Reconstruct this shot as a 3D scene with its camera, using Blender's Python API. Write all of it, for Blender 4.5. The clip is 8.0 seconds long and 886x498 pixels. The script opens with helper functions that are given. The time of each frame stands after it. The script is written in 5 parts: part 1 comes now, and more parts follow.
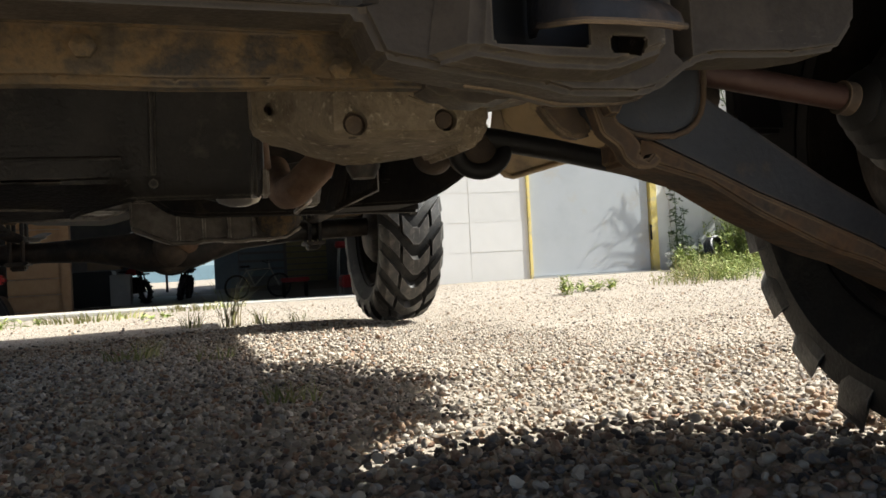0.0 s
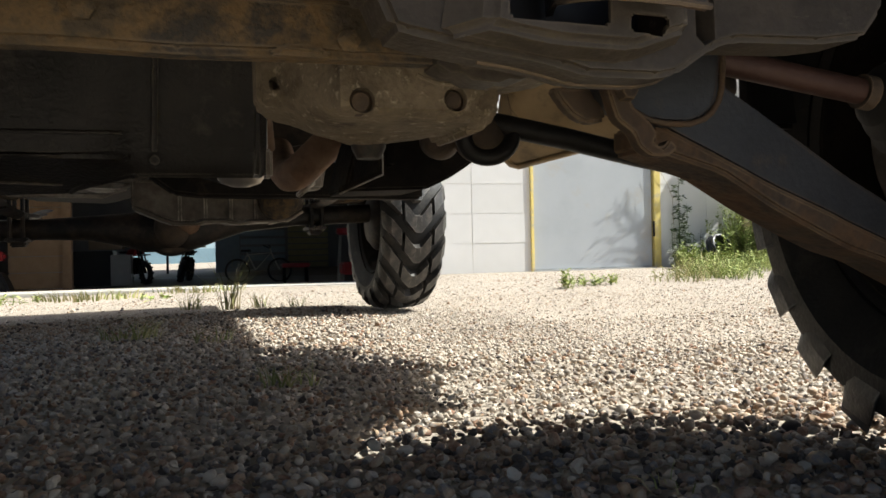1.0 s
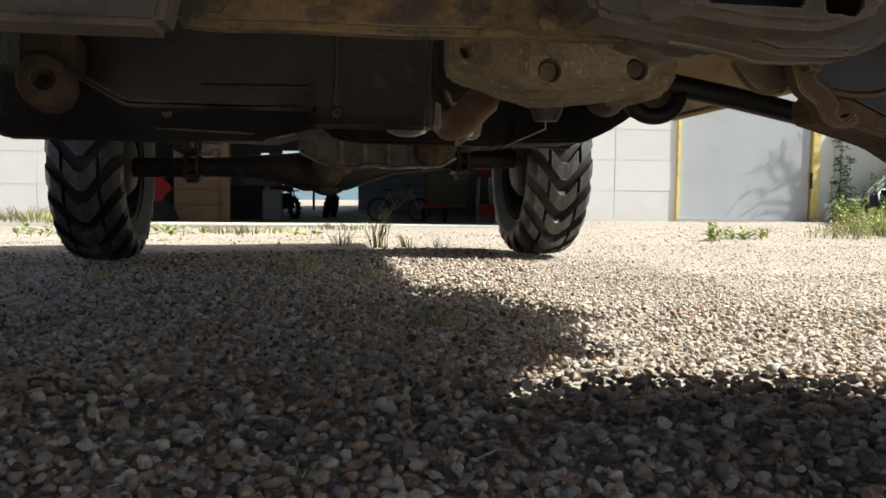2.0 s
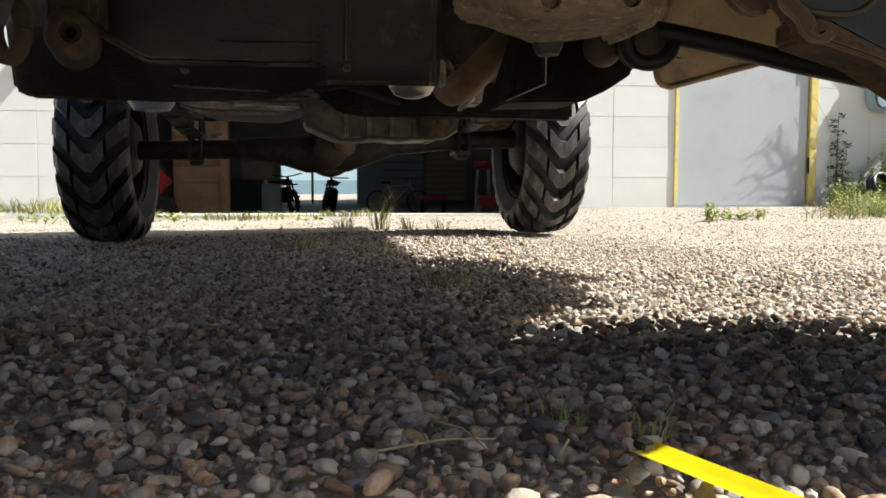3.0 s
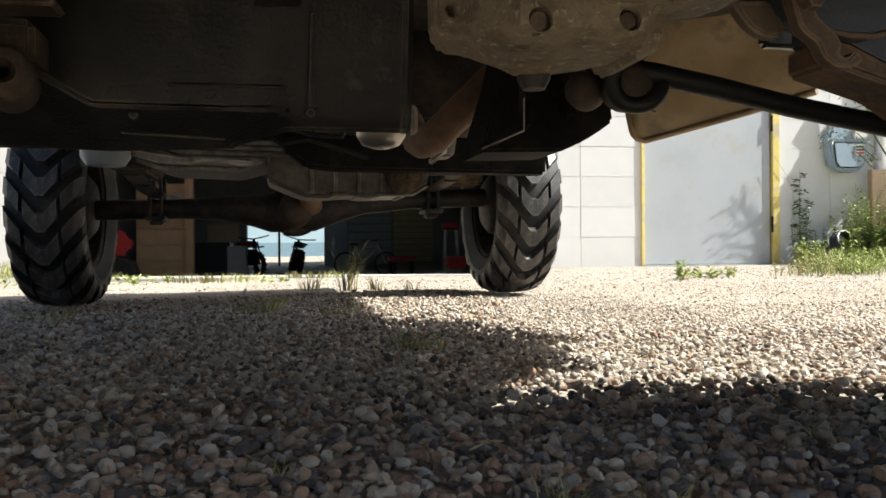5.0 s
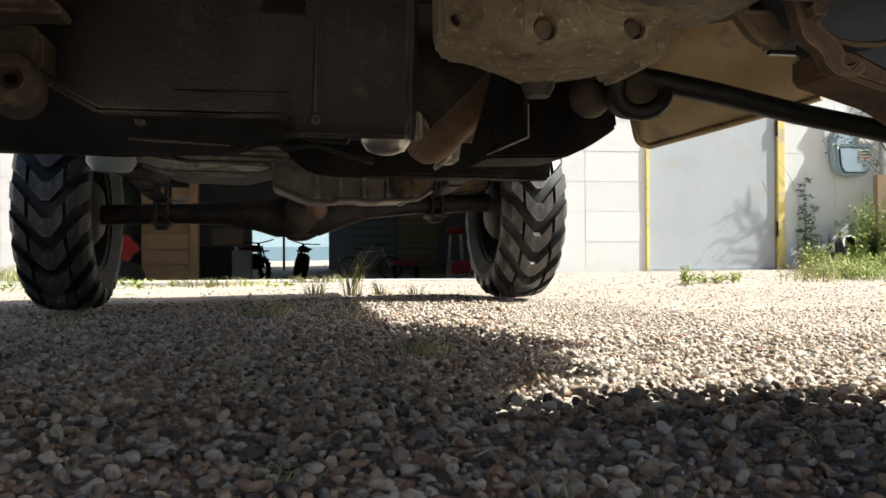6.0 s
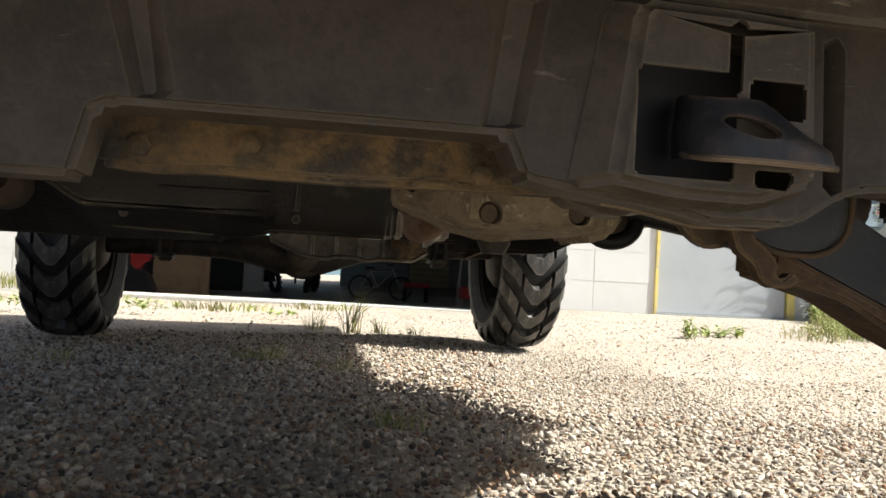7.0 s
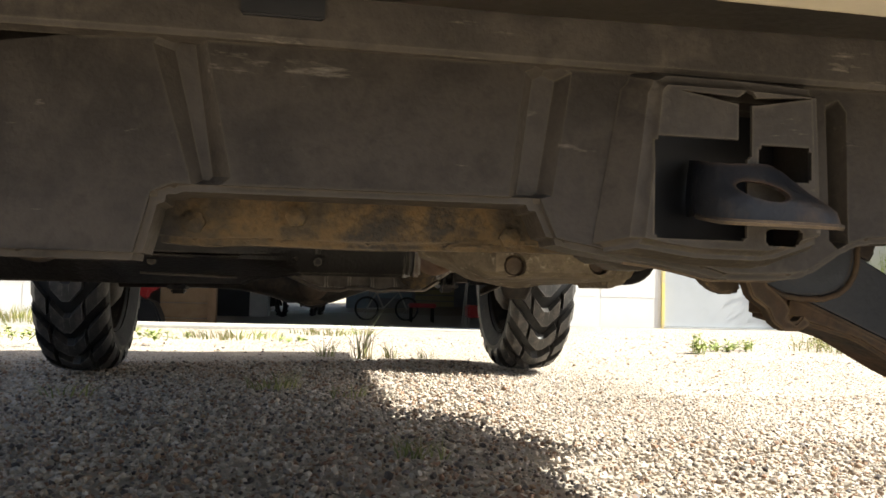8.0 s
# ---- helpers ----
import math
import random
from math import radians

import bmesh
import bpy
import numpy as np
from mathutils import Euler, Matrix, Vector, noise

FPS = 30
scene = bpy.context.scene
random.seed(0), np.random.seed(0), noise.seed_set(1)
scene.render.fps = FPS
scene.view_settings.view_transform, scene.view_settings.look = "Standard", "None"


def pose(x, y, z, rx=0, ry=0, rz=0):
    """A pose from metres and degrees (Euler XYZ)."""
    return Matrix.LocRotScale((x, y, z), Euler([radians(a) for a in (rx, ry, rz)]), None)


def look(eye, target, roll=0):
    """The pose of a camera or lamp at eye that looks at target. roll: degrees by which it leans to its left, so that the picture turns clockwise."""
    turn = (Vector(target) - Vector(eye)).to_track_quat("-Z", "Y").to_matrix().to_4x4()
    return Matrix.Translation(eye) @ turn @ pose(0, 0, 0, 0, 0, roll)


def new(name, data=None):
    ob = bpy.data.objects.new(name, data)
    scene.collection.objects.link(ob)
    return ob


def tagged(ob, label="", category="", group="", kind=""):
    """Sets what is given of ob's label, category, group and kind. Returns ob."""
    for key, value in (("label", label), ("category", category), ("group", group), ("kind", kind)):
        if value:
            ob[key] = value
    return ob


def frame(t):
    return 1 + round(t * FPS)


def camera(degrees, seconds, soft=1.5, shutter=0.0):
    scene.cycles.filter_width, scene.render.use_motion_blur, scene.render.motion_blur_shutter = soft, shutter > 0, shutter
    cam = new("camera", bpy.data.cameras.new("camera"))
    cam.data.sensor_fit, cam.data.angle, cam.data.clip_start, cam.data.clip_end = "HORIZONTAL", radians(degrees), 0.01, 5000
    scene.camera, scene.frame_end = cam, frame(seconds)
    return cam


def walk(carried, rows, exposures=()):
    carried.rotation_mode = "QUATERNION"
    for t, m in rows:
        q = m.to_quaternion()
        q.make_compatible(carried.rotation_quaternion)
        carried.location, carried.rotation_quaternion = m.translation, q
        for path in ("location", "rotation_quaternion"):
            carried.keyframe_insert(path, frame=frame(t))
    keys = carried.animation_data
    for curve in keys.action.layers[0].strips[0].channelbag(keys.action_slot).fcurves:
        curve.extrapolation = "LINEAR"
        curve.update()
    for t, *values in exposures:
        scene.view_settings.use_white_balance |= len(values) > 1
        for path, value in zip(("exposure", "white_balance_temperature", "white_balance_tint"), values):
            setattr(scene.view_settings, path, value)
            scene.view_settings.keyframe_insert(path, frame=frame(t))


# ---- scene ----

U = 1.04         # metres per plan unit: every length below is in plan units and scaled once on linking
cam = camera(58.1, 8.0, soft=1.6)
PATH = [
    (0, (-0.08, -1.203, 0.175), (0.47, 0.72, 0.197), -3.0),
    (0.5, (-0.083, -1.203, 0.166), (0.469, 0.719, 0.187), -2.5),
    (1, (-0.079, -1.192, 0.172), (0.467, 0.732, 0.17), -1.2),
    (1.2, (-0.088, -1.205, 0.158), (0.399, 0.733, 0.069), 0.4),
    (1.5, (-0.09, -1.223, 0.158), (0.289, 0.734, -0.011), 1.2),
    (1.7, (-0.098, -1.217, 0.184), (0.13, 0.765, 0.04), 1.1),
    (2.8, (-0.116, -1.255, 0.147), (0.095, 0.728, 0.003), 0.1),
    (3, (-0.119, -1.26, 0.139), (0.096, 0.722, -0.018), 0.0),
    (3.5, (-0.125, -1.266, 0.138), (0.088, 0.718, -0.004), -0.1),
    (3.8, (-0.111, -1.244, 0.144), (0.19, 0.733, 0.126), -0.8),
    (4, (-0.106, -1.201, 0.157), (0.202, 0.775, 0.149), -1.0),
    (4.5, (-0.116, -1.197, 0.131), (0.19, 0.779, 0.126), -0.6),
    (6, (-0.117, -1.199, 0.133), (0.168, 0.781, 0.141), -0.3),
    (6.5, (-0.114, -1.199, 0.147), (0.156, 0.782, 0.175), 0.1),
    (6.7, (-0.102, -1.208, 0.175), (0.155, 0.775, 0.212), 1.3),
    (7, (-0.084, -1.214, 0.212), (0.165, 0.77, 0.266), 3.2),
    (7.5, (-0.087, -1.222, 0.233), (0.167, 0.759, 0.337), 2.5),
    (8, (-0.1, -1.236, 0.229), (0.137, 0.747, 0.328), 1.5),
]
walk(cam, [(t, look(e, a, r)) for t, e, a, r in PATH],
     exposures=[(0.0, 1.14, 6300, 6), (1.0, 1.12, 6300, 6), (1.7, 1.12, 6300, 6), (3.0, 1.21, 6300, 6), (3.5, 1.21, 6300, 6), (4.0, 1.33, 6300, 6), (4.5, 1.28, 6300, 6), (6.0, 1.42, 6300, 6), (6.5, 1.42, 6300, 6), (7.0, 1.35, 6400, 6), (7.5, 1.53, 6450, 6), (8.0, 1.67, 6500, 6)])

# ---- light ----
SUN_AZ, SUN_EL = 14.0, 48.0    # degrees: sun stands to +x, turned SUN_AZ towards -y
world = bpy.data.worlds.new("sky")
scene.world = world
world.use_nodes = True
wn = world.node_tree
sky = wn.nodes.new("ShaderNodeTexSky")
sky.sky_type, sky.sun_disc = "NISHITA", False
sky.sun_elevation = radians(SUN_EL)
sky.sun_rotation = radians(90 + SUN_AZ)
sky.dust_density, sky.ozone_density, sky.air_density = 3.0, 0.6, 0.8
wn.nodes["Background"].inputs["Strength"].default_value = 0.0605
wn.links.new(sky.outputs[0], wn.nodes["Background"].inputs["Color"])
sun = new("sun", bpy.data.lights.new("sun", "SUN"))
sun.data.energy, sun.data.angle, sun.data.color = 4.45, radians(0.55), (1.0, 0.965, 0.90)
sdir = Vector((math.cos(radians(SUN_EL)) * math.cos(radians(SUN_AZ)), -math.cos(radians(SUN_EL)) * math.sin(radians(SUN_AZ)), math.sin(radians(SUN_EL))))
sun.matrix_world = look(sdir * 20, (0, 0, 0))


# ---- materials ----
def mat(name, cols, rough=0.7, metal=0.0, scale=20.0, bump=0.2, fine=150.0, stain=None, stain_scale=4.0, stain_cut=0.55, rnd="", spec=0.5, streak=None, edge=None, edge_w=0.002, relief=0.0014):
    """Procedural surface: a colour ramp over two noises, optional stains, bump, and per-object or per-island variation."""
    m = bpy.data.materials.new(name)
    m.use_nodes = True
    nt = m.node_tree
    b = nt.nodes["Principled BSDF"]
    b.inputs["Metallic"].default_value = metal
    b.inputs["Specular IOR Level"].default_value = spec
    tc = nt.nodes.new("ShaderNodeTexCoord")
    n1 = nt.nodes.new("ShaderNodeTexNoise")
    n1.inputs["Scale"].default_value, n1.inputs["Detail"].default_value, n1.inputs["Roughness"].default_value = scale, 6.0, 0.65
    n2 = nt.nodes.new("ShaderNodeTexNoise")
    n2.inputs["Scale"].default_value, n2.inputs["Detail"].default_value = fine, 3.0
    for n in (n1, n2):
        nt.links.new(tc.outputs["Object"], n.inputs["Vector"])
    ramp = nt.nodes.new("ShaderNodeValToRGB")
    els = ramp.color_ramp.elements
    while len(els) < len(cols):
        els.new(0.5)
    for i, c in enumerate(cols):
        els[i].position = 0.28 + 0.44 * i / max(1, len(cols) - 1)
        els[i].color = (*c, 1)
    if rnd:
        src = nt.nodes.new("ShaderNodeObjectInfo" if rnd == "object" else "ShaderNodeNewGeometry")
        out = src.outputs["Random"] if rnd == "object" else src.outputs["Random Per Island"]
        mix = nt.nodes.new("ShaderNodeMath")
        mix.operation = "MULTIPLY_ADD"
        nt.links.new(n1.outputs["Fac"], mix.inputs[0])
        mix.inputs[1].default_value = 0.35 if rnd == "island" else 0.7
        off = nt.nodes.new("ShaderNodeMath")
        off.operation = "MULTIPLY_ADD"
        nt.links.new(out, off.inputs[0])
        off.inputs[1].default_value, off.inputs[2].default_value = (0.62, 0.02) if rnd == "island" else (0.3, 0.0)
        nt.links.new(off.outputs[0], mix.inputs[2])
        nt.links.new(mix.outputs[0], ramp.inputs[0])
    else:
        nt.links.new(n1.outputs["Fac"], ramp.inputs[0])
    col = ramp.outputs[0]
    if stain:
        n3 = nt.nodes.new("ShaderNodeTexNoise")
        n3.inputs["Scale"].default_value, n3.inputs["Detail"].default_value, n3.inputs["Roughness"].default_value = stain_scale, 8.0, 0.7
        mp = nt.nodes.new("ShaderNodeMapping")
        mp.inputs["Scale"].default_value = streak or (1, 1, 1)
        nt.links.new(tc.outputs["Object"], mp.inputs["Vector"])
        nt.links.new(mp.outputs[0], n3.inputs["Vector"])
        r3 = nt.nodes.new("ShaderNodeValToRGB")
        r3.color_ramp.elements[0].position, r3.color_ramp.elements[1].position = stain_cut - 0.06, stain_cut + 0.1
        nt.links.new(n3.outputs["Fac"], r3.inputs[0])
        mx = nt.nodes.new("ShaderNodeMixRGB")
        nt.links.new(r3.outputs[0], mx.inputs[0])
        nt.links.new(col, mx.inputs[1])
        mx.inputs[2].default_value = (*stain, 1)
        col = mx.outputs[0]
    if edge:
        # edges rubbed bare or dusty, broken up by the fine noise
        bv = nt.nodes.new("ShaderNodeBevel")
        bv.samples = 4
        bv.inputs["Radius"].default_value = edge_w
        ge = nt.nodes.new("ShaderNodeNewGeometry")
        dt = nt.nodes.new("ShaderNodeVectorMath")
        dt.operation = "DOT_PRODUCT"
        nt.links.new(bv.outputs[0], dt.inputs[0])
        nt.links.new(ge.outputs["Normal"], dt.inputs[1])
        er = nt.nodes.new("ShaderNodeMapRange")
        er.inputs["From Min"].default_value, er.inputs["From Max"].default_value = 0.995, 0.88
        nt.links.new(dt.outputs["Value"], er.inputs["Value"])
        em = nt.nodes.new("ShaderNodeMath")
        em.operation = "MULTIPLY"
        nt.links.new(er.outputs[0], em.inputs[0])
        en = nt.nodes.new("ShaderNodeMapRange")
        en.inputs["From Min"].default_value, en.inputs["From Max"].default_value = 0.40, 0.62
        nt.links.new(n1.outputs["Fac"], en.inputs["Value"])
        nt.links.new(en.outputs[0], em.inputs[1])
        mx = nt.nodes.new("ShaderNodeMixRGB")
        nt.links.new(em.outputs[0], mx.inputs[0])
        nt.links.new(col, mx.inputs[1])
        mx.inputs[2].default_value = (*edge, 1)
        col = mx.outputs[0]
    nt.links.new(col, b.inputs["Base Color"])
    rr = nt.nodes.new("ShaderNodeMapRange")
    rr.inputs["To Min"].default_value, rr.inputs["To Max"].default_value = max(0.05, rough - 0.14), min(1, rough + 0.14)
    nt.links.new(n2.outputs["Fac"], rr.inputs["Value"])
    nt.links.new(rr.outputs[0], b.inputs["Roughness"])
    if bump:
        add = nt.nodes.new("ShaderNodeMath")
        add.operation = "ADD"
        nt.links.new(n1.outputs["Fac"], add.inputs[0])
        nt.links.new(n2.outputs["Fac"], add.inputs[1])
        bp = nt.nodes.new("ShaderNodeBump")
        bp.inputs["Strength"].default_value, bp.inputs["Distance"].default_value = bump, relief
        nt.links.new(add.outputs[0], bp.inputs["Height"])
        nt.links.new(bp.outputs[0], b.inputs["Normal"])
    return m


# Pale, even stones: part of the sunlit ground's brightness is in this colour.
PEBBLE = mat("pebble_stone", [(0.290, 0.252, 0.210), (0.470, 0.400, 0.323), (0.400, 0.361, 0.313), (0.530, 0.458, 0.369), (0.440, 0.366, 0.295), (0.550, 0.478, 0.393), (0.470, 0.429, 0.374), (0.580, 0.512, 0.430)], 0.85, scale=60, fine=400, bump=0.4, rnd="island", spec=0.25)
# Varied darker stones; part of the ground's shade is in this colour.
PEBBLE_SHADE = mat("shade_pebble_stone", [(0.109, 0.093, 0.083), (0.348, 0.235, 0.154), (0.177, 0.178, 0.187), (0.400, 0.295, 0.197), (0.265, 0.145, 0.096), (0.426, 0.335, 0.240), (0.234, 0.215, 0.197), (0.380, 0.250, 0.158), (0.520, 0.445, 0.355)], 0.82, scale=60, fine=400, bump=0.4, rnd="island", spec=0.25)
GROUND = mat("gravel_bed", [(0.225, 0.190, 0.153), (0.363, 0.308, 0.247), (0.456, 0.392, 0.317)], 0.95, scale=90, fine=260, bump=1.0, stain=(.40, .35, .29), stain_scale=1.2)
BLOCK = mat("painted_block", [(.635, .63, .615), (.665, .66, .645), (.69, .685, .675)], 0.8, scale=6, fine=220, bump=0.25, stain=(.58, .545, .49), stain_scale=3.0, stain_cut=0.70, rnd="object")
MORTAR = mat("painted_joint", [(.62, .60, .55), (.70, .68, .63)], 0.9, scale=40, bump=0.3)
DOORM = mat("grey_door_paint", [(.36, .385, .41), (.40, .425, .45), (.42, .445, .47)], 0.55, scale=3, fine=300, bump=0.06, stain=(.40, .37, .325), stain_scale=2.2, stain_cut=0.60)
YELLOW = mat("yellow_frame_paint", [(.64, .50, .13), (.74, .60, .20), (.62, .52, .25)], 0.6, scale=25, bump=0.2, stain=(.48, .42, .28), stain_scale=9)
CONCRETE = mat("concrete", [(.42, .40, .36), (.55, .52, .47)], 0.9, scale=18, bump=0.4)
RUBBER = mat("tyre_rubber", [(.014, .0137, .0135), (.030, .029, .028), (.058, .055, .052)], 0.46, scale=34, fine=300, bump=0.5, stain=(.085, .076, .066), stain_scale=30, stain_cut=0.56, edge=(.19, .18, .17), edge_w=0.004, spec=0.5)
# Rubber darker than the lugs: the tread grooves' shade is in this colour.
CARCASS = mat("tyre_carcass_rubber", [(.007, .007, .0073), (.012, .012, .0122), (.020, .019, .018)], 0.55, scale=22, fine=300, bump=0.4, stain=(.05, .045, .038), stain_scale=14, stain_cut=0.63, spec=0.3)
PLASTIC = mat("black_plastic", [(.021, .0174, .0136), (.057, .0472, .037), (.034, .0283, .0226), (.082, .0675, .051)], 0.62, scale=20, fine=420, bump=0.3, stain=(.27, .235, .185), stain_scale=120, stain_cut=0.685, streak=(.16, 1, 1), edge=(.092, .076, .056), edge_w=0.002, spec=0.3)
DARKSTEEL = mat("dark_underbody_steel", [(.008, .0075, .007), (.015, .0135, .012), (.027, .022, .018)], 0.6, 0.1, scale=22, fine=200, bump=0.4, stain=(.06, .043, .03), stain_scale=10, edge=(.09, .075, .06), edge_w=0.002, spec=0.3)
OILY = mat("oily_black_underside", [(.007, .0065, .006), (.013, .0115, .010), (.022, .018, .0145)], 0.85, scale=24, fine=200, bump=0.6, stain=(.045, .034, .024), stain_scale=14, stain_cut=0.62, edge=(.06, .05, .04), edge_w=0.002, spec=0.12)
SKID = mat("black_guard_steel", [(.0075, .007, .0067), (.0155, .0143, .0132), (.031, .027, .023)], 0.45, scale=14, fine=260, bump=0.55, stain=(.072, .061, .048), stain_scale=15, stain_cut=0.62, edge=(.19, .165, .13), edge_w=0.0035, spec=0.35, relief=0.002)
RUST = mat("rusty_beam", [(.023, .020, .0165), (.062, .048, .031), (.120, .079, .037), (.035, .031, .026), (.092, .072, .048)], 0.85, 0.0, scale=34, fine=260, bump=0.7, stain=(.030, .028, .026), stain_scale=26, stain_cut=0.53, edge=(.15, .115, .078), edge_w=0.002, relief=0.0025, spec=0.25)
PLATE = mat("dirty_mount_plate", [(.055, .043, .029), (.125, .101, .069), (.185, .150, .105), (.085, .068, .046)], 0.78, 0.1, scale=44, fine=300, bump=0.7, stain=(.46, .41, .32), stain_scale=150, stain_cut=0.625, edge=(.20, .163, .115), edge_w=0.0015, relief=0.0022, spec=0.35)
PIPE = mat("rusted_exhaust_pipe", [(.105, .058, .033), (.19, .113, .067), (.25, .165, .105)], 0.75, 0.1, scale=24, fine=200, bump=0.5)
ALU = mat("cast_aluminium", [(.12, .105, .088), (.26, .235, .20), (.40, .37, .325)], 0.5, 0.25, scale=30, fine=300, bump=0.5, stain=(.10, .07, .05), stain_scale=16, edge=(.60, .56, .50), edge_w=0.002)
CASTING = mat("grimy_cast_aluminium", [(.05, .042, .033), (.115, .098, .078), (.185, .163, .135)], 0.5, 0.3, scale=30, fine=300, bump=0.5, stain=(.06, .042, .03), stain_scale=16, edge=(.46, .41, .34), edge_w=0.002)
CANISTER = mat("grey_blue_canister", [(.16, .185, .205), (.22, .25, .27)], 0.4, scale=12, bump=0.1)
CREAM = mat("cream_body_paint", [(.48, .42, .31), (.56, .50, .38), (.61, .55, .43)], 0.5, scale=7, fine=260, bump=0.1, stain=(.26, .19, .115), stain_scale=14, stain_cut=0.62, edge=(.25, .17, .10), edge_w=0.003)
ARM = mat("blue_black_arm_paint", [(.012, .0135, .017), (.019, .0215, .0265), (.030, .033, .039)], 0.5, 0.0, scale=14, fine=260, bump=0.3, stain=(.06, .042, .027), stain_scale=24, stain_cut=0.64, edge=(.08, .055, .036), edge_w=0.002, spec=0.3)
HOOK = mat("blue_black_hook_steel", [(.006, .0072, .010), (.011, .0125, .0165), (.020, .020, .023)], 0.5, 0.0, scale=22, fine=260, bump=0.4, stain=(.06, .038, .024), stain_scale=26, stain_cut=0.58, edge=(.08, .05, .032), edge_w=0.003, spec=0.35)
ARMRUST = mat("rusty_arm_flange", [(.030, .020, .013), (.075, .045, .026), (.045, .034, .025), (.098, .064, .039)], 0.85, 0.1, scale=26, fine=240, bump=0.6, stain=(.024, .022, .021), stain_scale=30, stain_cut=0.58, edge=(.15, .105, .066), edge_w=0.002, spec=0.25)
RUSTDARK = mat("dark_rusty_iron", [(.030, .024, .019), (.062, .046, .033), (.095, .066, .044)], 0.75, 0.1, scale=30, fine=240, bump=0.6, stain=(.14, .105, .07), stain_scale=24, stain_cut=0.62, edge=(.24, .18, .12), edge_w=0.002, spec=0.35)
TAN = mat("dirty_tan_paint", [(.165, .116, .057), (.225, .160, .080), (.27, .195, .10)], 0.5, scale=9, fine=260, bump=0.15, stain=(.10, .072, .04), stain_scale=16, stain_cut=0.6, edge=(.10, .065, .04), edge_w=0.003)
BOOT = mat("rubber_boot", [(.006, .006, .006), (.016, .015, .014)], 0.55, scale=20, bump=0.3, spec=0.35)
SHAFT = mat("red_brown_shaft", [(.045, .022, .016), (.075, .037, .028)], 0.6, 0.3, scale=26, bump=0.4)
SILVER = mat("bare_metal", [(.40, .37, .32), (.55, .52, .47)], 0.35, 0.9, scale=30, bump=0.2)
TAPE = mat("yellow_tape_blade", [(.80, .70, .01), (.85, .76, .02)], 0.35, scale=8, bump=0.0)
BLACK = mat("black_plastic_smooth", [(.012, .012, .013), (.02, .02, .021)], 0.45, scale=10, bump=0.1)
GRASS = mat("grass_blade", [(.18, .21, .06), (.28, .30, .10), (.42, .38, .18)], 0.6, scale=8, bump=0.0, rnd="island")
LEAF = mat("weed_leaf", [(.14, .19, .04), (.27, .34, .085), (.44, .47, .17)], 0.6, scale=10, bump=0.0, rnd="island")
# Leaf green darkened: shade on the plants by the meter is in this colour.
SHADELEAF = mat("shade_weed_leaf", [(.045, .07, .025), (.08, .12, .04), (.12, .16, .06)], 0.5, scale=10, bump=0.0, rnd="island")
DRY = mat("dry_stalk", [(.30, .24, .13), (.42, .34, .20)], 0.8, scale=20, bump=0.2)
METER = mat("blue_grey_meter", [(.26, .33, .40), (.32, .40, .47)], 0.45, 0.1, scale=12, bump=0.1)
GALV = mat("galvanised_pipe", [(.42, .43, .43), (.52, .52, .51)], 0.5, 0.4, scale=20, bump=0.2)
WOOD = mat("warm_plank", [(.22, .125, .06), (.33, .20, .10), (.40, .26, .14)], 0.7, scale=9, fine=120, bump=0.3, rnd="object")
BROWNBOARD = mat("brown_board", [(.25, .17, .11), (.33, .24, .16)], 0.85, scale=9, bump=0.3)
DARKWALL = mat("dark_interior_paint", [(.22, .225, .23), (.30, .305, .31)], 0.85, scale=4, bump=0.2)
RED = mat("red_vinyl", [(.38, .015, .02), (.50, .03, .03)], 0.45, scale=12, bump=0.1)
CARD = mat("cardboard_box", [(.38, .28, .18), (.46, .35, .24)], 0.85, scale=10, bump=0.2)
WHITEM = mat("white_lacquer", [(.55, .54, .51), (.65, .64, .60)], 0.5, scale=10, bump=0.1)
FENCE = mat("blue_grey_fence_paint", [(.24, .38, .48), (.28, .43, .53)], 0.8, scale=5, bump=0.1)
PALEBLUE = mat("pale_blue_backdrop_paint", [(.42, .58, .66), (.48, .64, .72)], 0.8, scale=3, bump=0.1)
OLIVE = mat("olive_slat_paint", [(.40, .36, .20), (.52, .47, .27)], 0.6, scale=10, bump=0.1)


# ---- mesh helpers ----
def mesh_of(name, bm, material, smooth=None):
    bm.normal_update()
    for v in bm.verts:
        v.co *= U
    me = bpy.data.meshes.new(name)
    bm.to_mesh(me)
    bm.free()
    me.materials.append(material)
    if smooth is not None:
        for p in me.polygons:
            p.use_smooth = True
        me.set_sharp_from_angle(angle=radians(smooth))
    return me


def part(name, bm, material, parent, label="", smooth=40):
    ob = new(name, mesh_of(name, bm, material, smooth))
    ob.parent = parent
    if label:
        ob["label"] = label
    return ob


def thing(name, loc, label, category, rz=0.0, group="", kind=""):
    ob = new(name)
    ob.empty_display_size = 0.05
    ob.matrix_basis = pose(loc[0] * U, loc[1] * U, loc[2] * U, 0, 0, rz)
    return tagged(ob, label, category, group, kind)


def single(name, bm, material, loc, label, category, rz=0.0, kind="", group="", smooth=40):
    ob = new(name, mesh_of(name, bm, material, smooth))
    ob.matrix_basis = pose(loc[0] * U, loc[1] * U, loc[2] * U, 0, 0, rz)
    return tagged(ob, label, category, group, kind)


def bevel(bm, geom_verts, w, seg=2):
    es = list({e for v in geom_verts for e in v.link_edges})
    bmesh.ops.bevel(bm, geom=es, offset=w, segments=seg, affect="EDGES", clamp_overlap=True)


